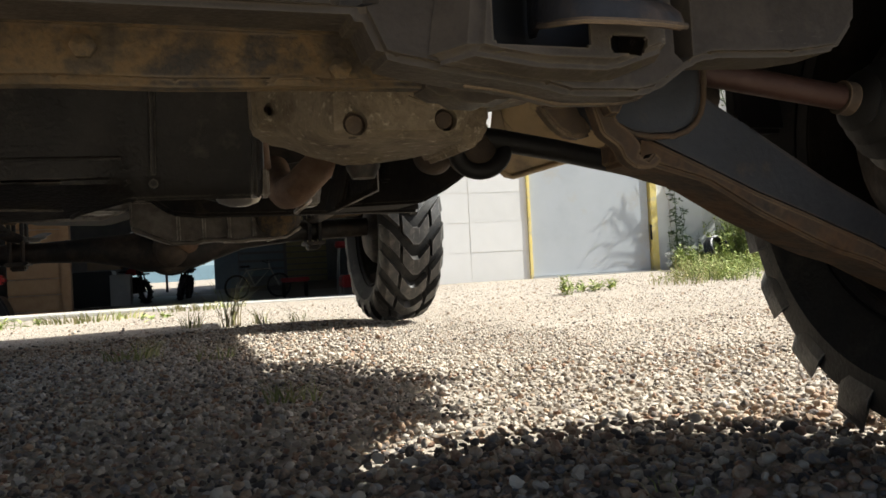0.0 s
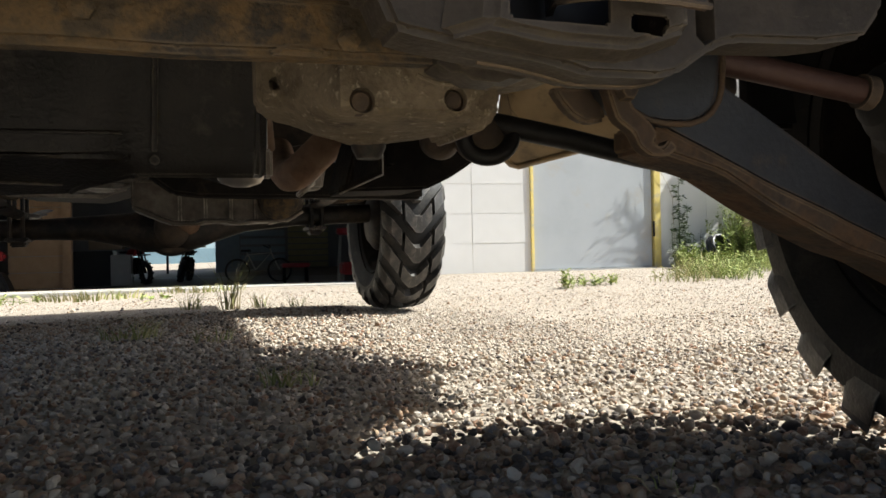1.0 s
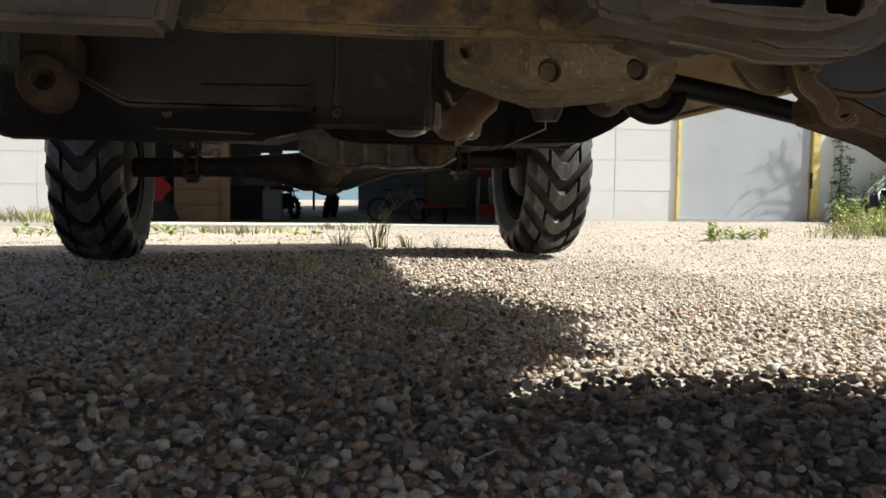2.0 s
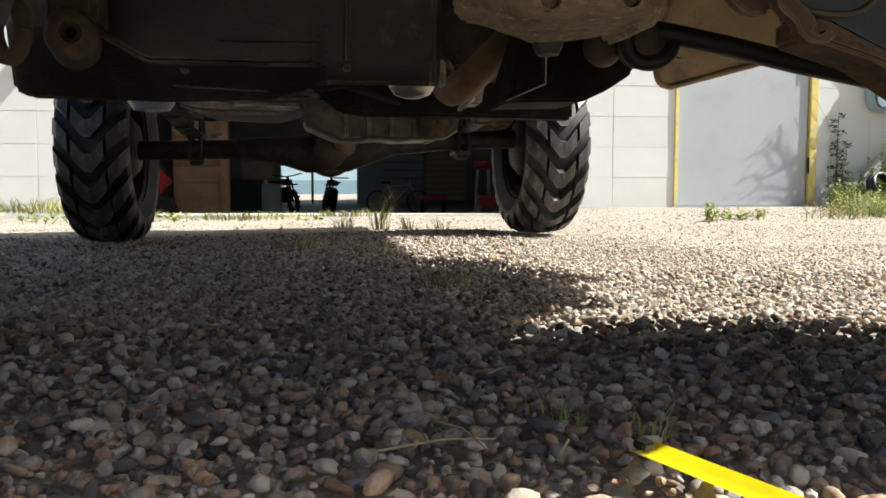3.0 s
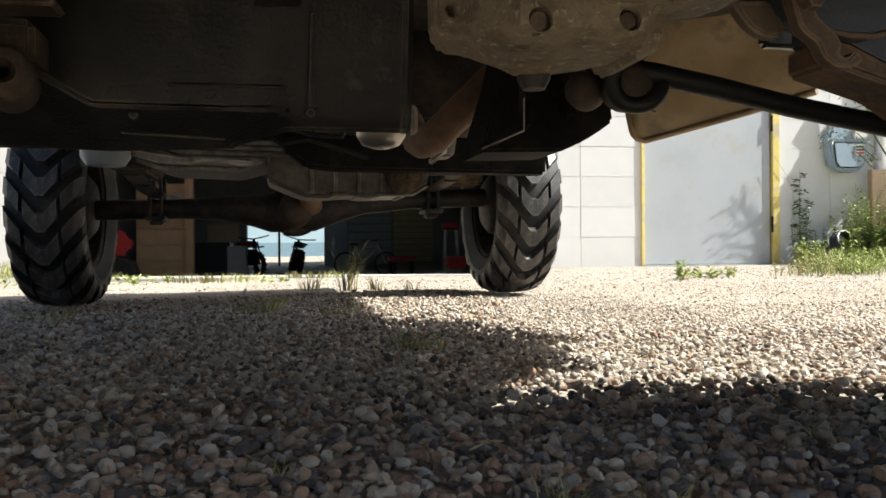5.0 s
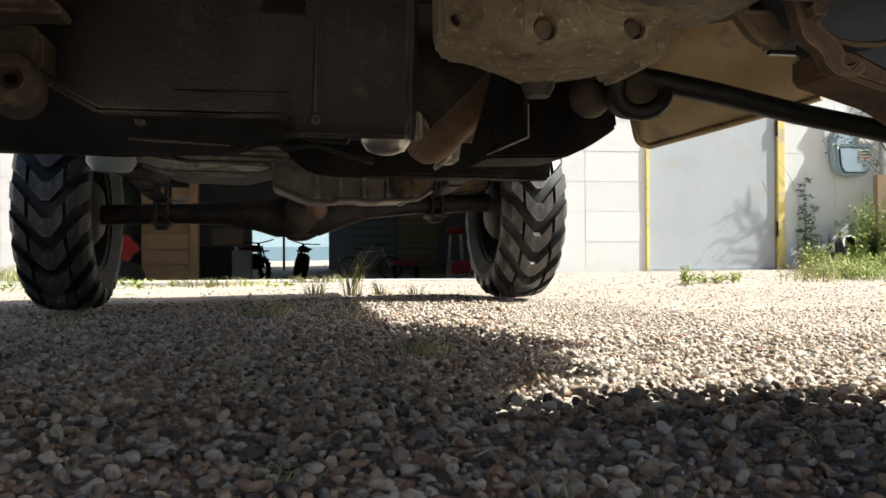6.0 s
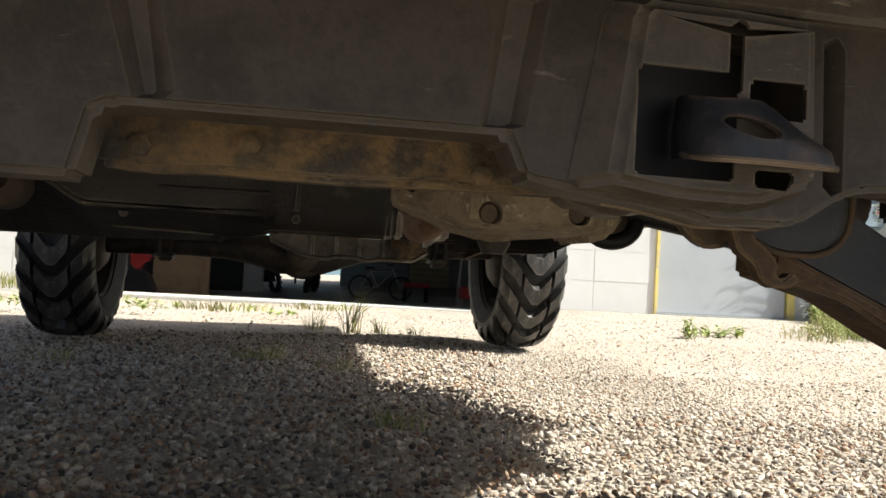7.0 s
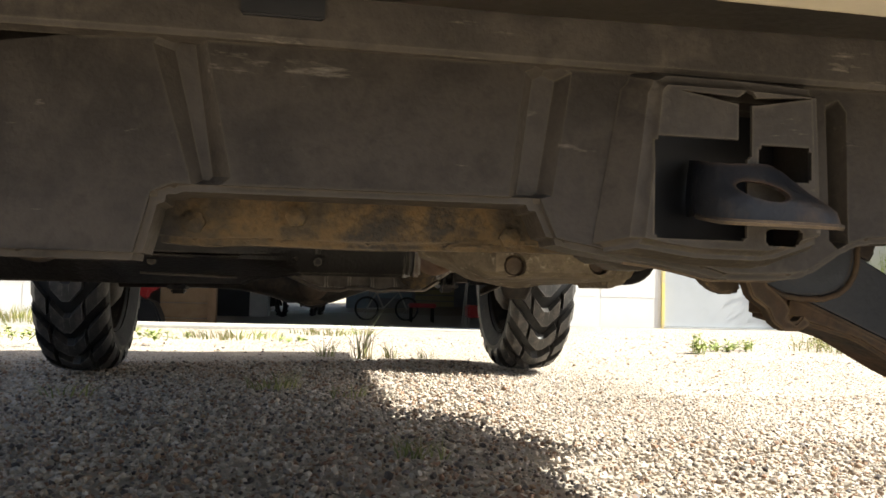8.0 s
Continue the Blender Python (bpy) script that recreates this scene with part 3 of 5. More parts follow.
# the moulded panel round the tow hook stands proud, its side sloping back
bm = B()
outer = [(-.012, .2090), (-.0075, .2380), (-.001, .2735), (.006, .2790), (.046, .2785), (.084, .2765), (.0865, .2140), (.060, .2040), (.029, .2045), (.008, .2075)]
inner = [(.0015, .2120), (.0045, .2380), (.0085, .2695), (.012, .2735), (.046, .2735), (.0805, .2725), (.083, .2160), (.059, .2080), (.029, .2080), (.012, .2100)]
rows = [[bm.verts.new((x, y, z)) for x, z in p] for p, y in ((inner, FY - .011), (outer, FY - .0005))]
bm.faces.new(rows[0])
for k in range(len(inner)):
    bm.faces.new((rows[0][k], rows[0][(k + 1) % len(inner)], rows[1][(k + 1) % len(inner)], rows[1][k]))
bmesh.ops.recalc_face_normals(bm, faces=bm.faces)
if sum(f.normal.y for f in bm.faces) > 0:
    bmesh.ops.reverse_faces(bm, faces=bm.faces)
bevel(bm, rows[0], .003, 3)
bmesh.ops.solidify(bm, geom=bm.faces[:], thickness=.0016)
cutters = []
cutbox(.0085, .0485, FY - .05, FY + .1, .2145, .2545, bev=.0012)
cutbox(.0535, .0775, FY - .05, FY + .1, .2395, .2535, bev=.0012)
cutbox(.0445, .0505, FY - .05, FY + .1, .2480, .2690, bev=.001)
cutprism([(.018, .2688), (.045, .2676), (.0495, .2715), (.0525, .2676), (.080, .2694), (.053, .2645), (.045, .2645)], FY - .05, FY + .1)
cutbox(.0570, .0735, FY - .05, FY + .1, .2130, .2200, bev=.001)
bm = cut(bm, cutters)
for v in bm.verts:
    v.co.x, v.co.z = -.126 + (v.co.x + .126) * .962, .191 + (v.co.z - .191) * .962 + .0055 * min(1, max(0, (v.co.z - .252) / .012))
part("hook_panel", settle(bm), PLASTIC, front, "moulded panel with the hook opening", smooth=35)
# Proud black box painted in for the shade of a clip recess.
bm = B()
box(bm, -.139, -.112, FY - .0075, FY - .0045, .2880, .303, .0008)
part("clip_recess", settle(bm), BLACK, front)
bm = B()
xs = [-.62, -.54, -.46, -.38, -.3, -.22, -.16, .16, .22, .3, .38, .46, .54, .62]
prism(bm, [(x, .2915) for x in xs if x < .4] + [(x, .53) for x in xs[::-1] if x < .4], FY - .080, FY - .045, .006)
wrap(bm, 1.2)
nose = B()
prism(nose, [(x, .50) for x in xs] + [(x, .84) for x in xs[::-1]], FY - .10, FY - .04, .01)
wrap(nose, .31)
me = bpy.data.meshes.new("tmp")
nose.to_mesh(me)
nose.free()
bm.from_mesh(me)
bpy.data.meshes.remove(me)
part("front_panel", settle(bm), CREAM, truck, "cream painted front panel")

# tow hook: a sheet that slopes up and back, its front edge folded down, its side bent back into the opening
bm = B()
COLS = [((.0345, .022, .2500), (.0335, .022, .242), (.0330, .022, .232), (.0335, .022, .2255)),
        ((.0270, .002, .2465), (.0258, .001, .238), (.0250, .000, .229), (.0258, -.001, .2235)),
        ((.0285, -.009, .2440), (.0272, -.012, .236), (.0265, -.014, .228), (.0272, -.015, .2207)),
        ((.0340, -.012, .2434), (.0330, -.016, .236), (.0325, -.021, .229), (.0330, -.022, .2198)),
        ((.0420, -.013, .2437), (.0430, -.017, .236), (.0450, -.022, .2285), (.0450, -.0235, .2197)),
        ((.0500, -.012, .2440), (.0540, -.017, .2355), (.0600, -.022, .2280), (.0600, -.0235, .2196)),
        ((.0575, -.010, .2418), (.0660, -.015, .2330), (.0745, -.020, .2255), (.0745, -.0225, .2194))]
vs = [[bm.verts.new((x, FY + y, z)) for x, y, z in c] for c in COLS]
for p, q in zip(vs, vs[1:]):
    for k in range(3):
        bm.faces.new((p[k], p[k + 1], q[k + 1], q[k]))
bmesh.ops.recalc_face_normals(bm, faces=bm.faces)
bmesh.ops.subdivide_edges(bm, edges=bm.edges[:], cuts=2, use_grid_fill=True, smooth=.6)
bmesh.ops.solidify(bm, geom=bm.faces[:], thickness=.0026)
c = B()
bmesh.ops.create_cone(c, cap_ends=True, segments=32, radius1=.0104, radius2=.0104, depth=.06, matrix=Matrix.Translation((.0435, FY - .02, .2322)) @ Matrix.Rotation(radians(10), 4, 'Y') @ Matrix.Diagonal((1, 1, .36, 1)) @ TX)
bm = cut(bm, [c])
hook = part("tow_hook", settle(bm), HOOK, truck, "blue-black steel tow hook, rusty edge", smooth=55)

bm = B()
tube(bm, [(x, FY + y - .0006, z) for x, y, z in (c[-1] for c in COLS[1:])], .0013, 6)
part("rusty_edge", settle(bm), RUSTDARK, hook, "rusty lower edge")
bm = B()
tube(bm, [(.002, FY + .016, .2051), (.0157, FY + .016, .2038), (.0297, FY + .016, .2013), (.0396, FY + .016, .1989), (.069, FY + .016, .1994), (.0775, FY + .016, .2014), (.0846, FY + .016, .2056)], .0010, 8)
part("lower_rim", settle(bm), RUSTDARK, front, "dusty worn lower rim")
# Black sheet stands in for the shade seen through the hook openings.
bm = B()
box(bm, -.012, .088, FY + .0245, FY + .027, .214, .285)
part("hook_well", settle(bm), BLACK, front, "black sheet standing for the shade behind the hook")

# rusty front beam and the bolted plate below it
bm = B()
prism(bm, [(-.156, .2140), (-.140, .2128), (-.110, .2138), (-.07, .2132), (-.02, .2146), (.03, .2150), (.03, .262), (-.156, .262)], -1.905, -1.891, .003)
box(bm, -.156, .03, -1.9095, -1.903, .2335, .2385, .002)
box(bm, -.156, .03, -1.913, -1.903, .2475, .262, .003)
prism(bm, [(-.040, .2138), (-.034, .218), (-.022, .2185), (-.015, .2138)], -1.909, -1.903, .002)
for x, z in ((-.010, .2205), (-.10, .226), (-.140, .222)):
    lathe(bm, [(.0045, 0), (.0045, -.003), (.003, -.004)], 6, Matrix.Translation((x, -1.905, z)) @ Matrix.Rotation(math.pi / 2, 4, "Z"))
part("front_beam", bm, RUST, truck, "rusty flaking front beam")
def skewed(bm):
    """The plate's outer end and its lower edge bend back."""
    for no, at in [((0, 0, 1), z) for z in (.188, .192, .196, .200, .204, .208)] + [((1, 0, 0), -x) for x in (0, .008, .016, .024, .032)]:
        bmesh.ops.bisect_plane(bm, geom=bm.verts[:] + bm.edges[:] + bm.faces[:], plane_co=Vector(no) * at, plane_no=no)
    for v in bm.verts:
        low = min(1.0, max(0.0, (.208 - v.co.z) / .021))
        low = low * low * (3 - 2 * low)
        v.co.x, v.co.y, v.co.z = -.11 + (v.co.x + .11) * (1 + .165 * low), v.co.y + .06 * low, .119 + (v.co.z - .119) * (1 + .165 * low)
        t = min(1.0, max(0.0, -v.co.x / .032))
        v.co.x, v.co.y, v.co.z = -.11 + (v.co.x + .11) * (1 + .124 * t), v.co.y + .045 * t, .119 + (v.co.z - .119) * (1 + .124 * t)
    return bm


bm = B()
prism(bm, [(-.0402, .240), (-.0404, .2278), (-.0400, .2062), (-.0383, .2013), (-.0348, .1982), (-.0229, .1974), (-.0170, .1952), (-.008, .1931), (-.0019, .1912), (.0035, .1885), (.012, .1880), (.0181, .1901), (.0291, .1919), (.037, .193), (.045, .1953), (.0560, .1960), (.0595, .1985), (.0628, .2038), (.0665, .211), (.0685, .2180), (.078, .221), (.080, .24)], -1.845, -1.825, .0025)
cutters = []
for x, z, r in ((-.0322, .2139, .0030), (.010, .2107, .0060), (.0549, .2131, .0058)):
    c = B()
    bmesh.ops.create_cone(c, cap_ends=True, segments=20, radius1=r, radius2=r, depth=.02, matrix=Matrix.Translation((x, -1.845, z)) @ TX)
    cutters.append(c)
bm = cut(bm, cutters)
# weld bead beside the upper lobe
tube(bm, [(.036, -1.8450, .2235), (.046, -1.8450, .2200), (.062, -1.8450, .2205)], .0010, 6)
plate = part("mount_plate", skewed(bm), PLATE, truck, "mud-caked cast mounting plate with bolt holes")
for x, z, r in ((.010, .2107, .0047), (.0549, .2131, .0045)):
    bm = B()
    lathe(bm, [(r * 1.26, .004), (r * 1.26, 0), (r * 1.05, -.0006), (r * .9, -.0022), (r * .5, -.0028)], 14, Matrix.Translation((x, -1.8395, z)) @ TZ)
    part("bolt", bm, RUSTDARK, plate)
bm = B()
lathe(bm, [(.0095, -.0045), (.0095, .004), (.0065, .010)], 20, Matrix.Translation((.031, -1.771, .2030)) @ TY)
part("drain_plug", bm, DARKSTEEL, plate)
# lobes of the casting to the plate's right
bm = B()
prism(bm, [(.055, .225), (.0679, .2002), (.0750, .2012), (.0817, .2047), (.0852, .2096), (.0887, .2162), (.0871, .2209), (.0885, .24), (.055, .24)], -1.822, -1.77, .003)
prism(bm, [(.03, .232), (.045, .2245), (.09, .2235), (.12, .230), (.15, .245), (.15, .27), (.03, .27)], -1.87, -1.80, .005)
part("casting", bm, PLATE, truck, "dirty cast bracket lobes")
# brown fairing behind the valance, sweeping to the arm
bm = B()
prism(bm, [(.016, .24), (.020, .2165), (.034, .2088), (.055, .2080), (.078, .2175), (.10, .24), (.10, .26), (.016, .26)], -1.912, -1.886, .005)
part("fairing", bm, PLASTIC, truck, "dusty brown-black plastic fairing", smooth=50)

# black guard box on the driver's side: sections of x, front crease, lower edge
bm = B()
secs = []
for x, yc, zc, yb, zb in ((-.388, -1.462, .262, -1.445, .2010), (-.374, -1.475, .2585, -1.440, .1935), (-.300, -1.510, .2470, -1.425, .1935), (-.256, -1.515, .2205, -1.412, .1945), (-.150, -1.513, .2205, -1.430, .1970), (-.098, -1.512, .2230, -1.500, .2060), (.002, -1.507, .2235, -1.497, .2065), (.0115, -1.485, .2240, -1.475, .2075)):
    secs.append([bm.verts.new(p) for p in ((x, yc - .030, .42), (x, yc, zc), (x, yb, zb), (x, -1.40, zb + .018), (x, -1.40, .42))])
fs = [bm.faces.new(secs[0]), bm.faces.new(secs[-1][::-1])]
for p, q in zip(secs, secs[1:]):
    for k in range(5):
        fs.append(bm.faces.new((p[k], p[(k + 1) % 5], q[(k + 1) % 5], q[k])))
bmesh.ops.recalc_face_normals(bm, faces=fs)
bevel(bm, [v for c in secs for v in c[1:3]], .0035, 2)
guard = part("engine_guard", bm, SKID, truck, "black pressed-steel engine guard", smooth=35)


def further(bm, k, dy):
    """Sets a piece back by dy and enlarges it to suit."""
    for v in bm.verts:
        v.co.x, v.co.y, v.co.z = -.11 + (v.co.x + .11) * k, v.co.y + dy, .119 + (v.co.z - .119) * k
    return bm


for path, r in (([(-.195, -1.5165, .2395), (-.105, -1.5165, .2400)], .0016), ([(-.079, -1.528, .30), (-.081, -1.5145, .2260)], .0026), ([(-.150, -1.440, .1985), (-.100, -1.5135, .2215)], .0022), ([(-.255, -1.5155, .2212), (-.150, -1.5135, .2212)], .0019), ([(-.300, -1.5115, .2475), (-.256, -1.5155, .2212)], .0016), ([(-.24, -1.470, .2055), (-.155, -1.455, .2035)], .0014)):
    part("pressed_rib", tube(B(), path, r, 6), SKID, guard, smooth=60)
for x, y, z in ((-.081, -1.5145, .2190), (-.225, -1.500, .2160)):
    part("bolt", lathe(B(), [(.0040, -.003), (.0040, .003)], 8, Matrix.Translation((x, y, z)) @ TZ), SKID, guard)
bm = B()
box(bm, .0085, .0165, -1.486, -1.470, .2085, .234, .002)
part("guard_flange", bm, ALU, guard, "grey edge flange")
bm = B()
box(bm, -.29, -.262, -1.68, -1.62, .26, .40, .004)
part("guard_bracket", further(bm, 1.225, .12), SKID, guard)
# pressed panel, dark box drawn for a louvre opening's shade, and folds on the guard's front
part("pressed_panel", further(box(B(), -.128, -.088, -1.6465, -1.632, .266, .292, .004), 1.225, .12), SKID, guard)
part("opening", box(B(), -.146, -.072, -1.566, -1.53, .318, .42, .006), OILY, guard, "dark box standing for the shade in an opening")
bm = B()
prism(bm, [(-.252, .30), (-.240, .285), (-.228, .288), (-.226, .33), (-.252, .33)], -1.665, -1.63, .004)
part("stiffener", further(bm, 1.225, .12), SKID, guard)
# left tow loop and its bracket
bm = B()
prism(bm, [(-.36, .338), (-.276, .284), (-.2425, .2600), (-.2425, .2555), (-.36, .2535), (-.36, .2620), (-.262, .2625), (-.282, .277), (-.36, .325)], -1.69, -1.66, .0015)
part("front_bracket", further(bm, 1.11, .075), RUSTDARK, truck, "rusty triangular bracket")
bm = B()
pts = [(-.323 + .0110 * math.cos(radians(a)), -1.645 - .004 * math.cos(radians(a)), .2215 + .0195 * math.sin(radians(a))) for a in range(0, 361, 18)]
tube(bm, pts, .0062, 12)
part("tie_down_loop", bm, RUSTDARK, truck, "rusty oval tie-down loop", smooth=60)
bm = B()
lathe(bm, [(.004, -.010), (.008, -.016), (.0135, -.016), (.0175, -.011), (.0185, .0), (.0185, .05)], 28, Matrix.Translation((-.2825, -1.645, .2205)) @ Matrix.Rotation(radians(100), 4, "Z"), close=False)
box(bm, -.300, -.265, -1.645, -1.60, .2255, .258, .005)
part("bush_housing", further(bm, 1.11, .075), RUSTDARK, truck, "dark rusty bush housing", smooth=50)
# left lower arm
bm = B()
prism(bm, [(-.28, .262), (-.30, .205), (-.42, .175), (-.54, .135), (-.545, .19), (-.40, .225)], -1.76, -1.72, .004)
part("control_arm", bm, ARM, truck, "blue-black pressed control arm")

# exhaust, filter, gearbox and casings
bm = B()
tube(bm, [(.26, -1.40, .42), (.180, -1.31, .341), (.1224, -1.287, .2832), (.088, -1.281, .2488), (.075, -1.275, .2362), (.070, -1.255, .2330), (.070, -1.220, .2350), (.072, -1.17, .245), (.075, -1.10, .28)], [.0195, .0195, .0195, .0193, .0193, .0193, .019, .019, .019], 24)
part("exhaust_pipe", bm, PIPE, truck, "rust-brown exhaust down pipe")
bm = B()
tube(bm, [(.03, -1.30, .36), (.035, -1.24, .33), (.045, -1.20, .27)], .012, 12)
part("heat_pipe", bm, PIPE, truck, "rusty small pipe")
bm = B()
for k in range(4):
    lathe(bm, [(.026 - .003 * k, 0), (.0285 - .003 * k, .004), (.026 - .003 * k, .008)], 20, Matrix.Translation((.107 - .006 * k, -1.215, .252 - .010 * k)) @ Matrix.Rotation(radians(50), 4, "Y") @ Matrix.Scale(.75, 4))
prism(bm, [(.083, .226), (.095, .2195), (.113, .2205), (.119, .2565), (.104, .27)], -1.21, -1.17, .003)
part("flex_joint", bm, ALU, truck, "pale ribbed exhaust joint")
bm = B()
lathe(bm, [(.0, 0), (.012, .001), (.026, .006), (.034, .018), (.036, .05), (.036, .09)], 32, Matrix.Translation((.0015, -1.345, .2108)) @ Matrix.Rotation(-math.pi / 2, 4, "Y") @ Matrix.Scale(.78, 4), close=False)
part("oil_filter", bm, SILVER, truck, "silver oil filter canister")
bm = B()
tube(bm, [(-.01, -1.11, .28), (-.02, -1.10, .258), (-.06, -1.08, .262), (-.11, -1.06, .28)], .004, 8)
tube(bm, [(-.14, -1.0, .29), (-.10, -.99, .262), (-.06, -1.0, .268), (.03, -.98, .245)], .006, 8)
part("hose", bm, BOOT, truck, "thin black hose")
# added dark filler in the engine's place, closing the view to the lit bed ribs
bm = B()
prism(bm, [(-.30, .50), (-.30, .36), (-.22, .31), (-.06, .285), (.06, .275), (.20, .30), (.26, .36), (.26, .50)], -1.06, -.96, .01)
part("engine_block", bm, DARKSTEEL, truck, "added dark filler block in the engine's place")
# ribbed engine pan
pan = part("engine_pan", prism(B(), [(-.37, .33), (-.345, .264), (-.30, .246), (-.17, .241), (-.08, .268), (-.02, .33)], -.80, -.55, .006), DARKSTEEL, truck, "ribbed aluminium engine pan, oily", smooth=50)
for k in range(6):
    y, u = -.815 - .012 * k, .0075 * k
    part("rib", tube(B(), [(-.33 + .012 * k, y, .252 + u), (-.295 + .012 * k, y, .240 + u), (-.165 + .016 * k, y, .238 + u), (-.125 + .020 * k, y, .256 + u), (-.070 + .024 * k, y, .293 + u * .8)], .0040, 8), ALU, pan, smooth=60)
bm = B()
prism(bm, [(-.345, .262), (-.33, .250), (-.29, .2395), (-.24, .2385), (-.225, .2425), (-.19, .2420), (-.165, .2365), (-.14, .2375), (-.125, .243), (-.16, .2445), (-.25, .2475), (-.32, .258)], -.900, -.880, .0015)
part("pan_gasket_flange", bm, ALU, pan, "pale flange edge")
bm = B()
lathe(bm, [(.0, -.01), (.05, -.008), (.066, .015), (.066, .07), (.05, .09)], 28, Matrix.Translation((-.362, -.90, .2375)) @ Matrix.Rotation(-math.pi / 2, 4, "Y") @ Matrix.Scale(.55, 4), close=False)
part("canister", bm, CANISTER, truck, "grey-blue plastic canister")
bm = B()
prism(bm, [(-.46, .33), (-.44, .27), (-.36, .262), (-.33, .30), (-.33, .34)], -.5, -.3, .006)
part("side_casing", bm, RUST, truck, "rusty casing")
# ribbed transfer casting
bm = B()
prism(bm, [(-.122, .26), (-.1217, .218), (-.0787, .1995), (-.0595, .1930), (-.0254, .1925), (.0189, .1960), (.0436, .1925), (.1188, .1962), (.1442, .2111), (.1493, .229), (.150, .26)], -.860, -.70, .003)
gear = part("transfer_casing", bm, CASTING, truck, "ribbed cast transfer casing", smooth=45)
for x in (-.0495, -.0104, .0289, .0686, .108):
    part("rib", box(B(), x - .003, x + .003, -.868, -.72, .1925, .235, .0012), CASTING, gear)
bm = tube(B(), [(-.119, -.866, .217), (-.0787, -.869, .1992), (-.0595, -.869, .1916), (-.0254, -.869, .1905), (-.012, -.869, .1950), (.0189, -.869, .1948), (.0436, -.869, .1905), (.062, -.869, .1945), (.1188, -.869, .1952), (.1442, -.866, .2105)], .0034, 8)
part("flange_bead", bm, CASTING, gear, smooth=60)
bm = B()
lathe(bm, [(.0, -.012), (.04, -.01), (.052, 0), (.052, .06)], 24, Matrix.Translation((.105, -.872, .228)) @ TZ @ Matrix.Scale(.62, 4), close=False)
part("round_cover", bm, RUST, truck, "round rusty cover")
# cross tube and frame
bm = B()
prism(bm, [(-.10, .285), (-.098, .262), (-.06, .234), (-.02, .229), (.335, .226), (.335, .285)], -.93, -.89, .005)
part("cross_member", bm, OILY, truck, "dark cross member")
for x in (-.30, .30):
    bm = B()
    box(bm, x - .03, x + .03, -1.38 if x > 0 else -1.35, .36, .36, .43, .006)
    part("frame_rail", bm, DARKSTEEL, truck, "dark frame rail")
bm = B()
box(bm, -.33, .33, -1.45, -1.36, .37, .43, .006)
part("cross_member", bm, OILY, truck, "dark cross member")
# tank guard
bm = B()
prism(bm, [(.098, .2030), (.1864, .2057), (.2132, .2179), (.2335, .2307), (.2451, .2392), (.2415, .2658), (.236, .42), (.150, .42), (.122, .285), (.106, .235)], -1.40, -1.31, .003)
tank = part("tank_guard", bm, OILY, truck, "black plastic tank guard", smooth=40)
for b in (prism(B(), [(.071, .1932), (.1106, .2104), (.1106, .30), (.1075, .30), (.1070, .2150), (.071, .1990)], -1.505, -1.501, .001), box(B(), .1085, .1125, -1.503, -1.40, .2095, .36, .001), box(B(), .140, .151, -1.409, -1.398, .228, .34, .003), box(B(), .186, .196, -1.407, -1.398, .240, .34, .003)):
    part("guard_rib", b, OILY, tank)
part("bare_edge", tube(B(), [(.071, -1.506, .1930), (.1106, -1.506, .2102), (.1108, -1.506, .240)], .0008, 6), ALU, tank, "thin bright edge line")
bm = B()
prism(bm, [(.05, .245), (.10, .238), (.30, .244), (.335, .252), (.335, .275), (.05, .275)], -.92, -.72, .004)
part("rear_shield", bm, OILY, truck, "dark heat shield")

# painted inner panel behind the wheel: a leaning sheet with a rolled lower edge
EDGE = [(.428, -1.03, .345), (.4380, -1.03, .300), (.4405, -1.03, .288), (.4440, -1.03, .280), (.4500, -1.03, .2745), (.4627, -1.03, .2712), (.512, -1.08, .2843), (.5416, -1.15, .2923), (.575, -1.20, .3017), (.605, -1.25, .312)]
bm = B()
rows = [[bm.verts.new((x - .03 * f, y - .16 * f, z + (.20 if i < 5 else .17) * f)) for i, (x, y, z) in enumerate(EDGE)] for f in (0, .30, .36, .62, 1)]
for v in rows[2]:
    v.co.y += .010
for p, q in zip(rows, rows[1:]):
    for k in range(len(EDGE) - 1):
        bm.faces.new((p[k], p[k + 1], q[k + 1], q[k]))
bmesh.ops.recalc_face_normals(bm, faces=bm.faces)
bmesh.ops.solidify(bm, geom=bm.faces[:], thickness=.004)
step = part("inner_panel", bm, TAN, truck, "tan painted inner panel, dirty and bent", smooth=50)
part("rolled_edge", tube(B(), [(x, y - .002, z) for x, y, z in EDGE], .0048, 10), TAN, step, "dull rolled lower edge")
for x, y, z in ((.548, -1.094, .362), (.462, -1.065, .318)):
    part("grommet", lathe(B(), [(.010, 0), (.010, -.003), (.0, -.003)], 16, Matrix.Translation((x, y, z)) @ TZ @ Matrix.Rotation(radians(35), 4, "Y")), BLACK, step)
# tie rod, boots
bm = B()
tube(bm, [(.150, -1.632, .2395), (.1704, -1.64, .2353), (.2225, -1.64, .2268), (.2862, -1.64, .2144), (.36, -1.65, .200), (.42, -1.66, .188)], .0086, 14)
rod = part("tie_rod", bm, BOOT, truck, "black tie rod")
bm = B()
lathe(bm, [(.004, -.022), (.013, -.017), (.019, -.004), (.0185, .010), (.012, .03)], 24, Matrix.Translation((.1335, -1.595, .2300)) @ Matrix.Rotation(radians(60), 4, "Z") @ Matrix.Scale(.84, 4))
part("ball_joint", bm, RUSTDARK, rod, "grease-dark ball joint")
bm = B()
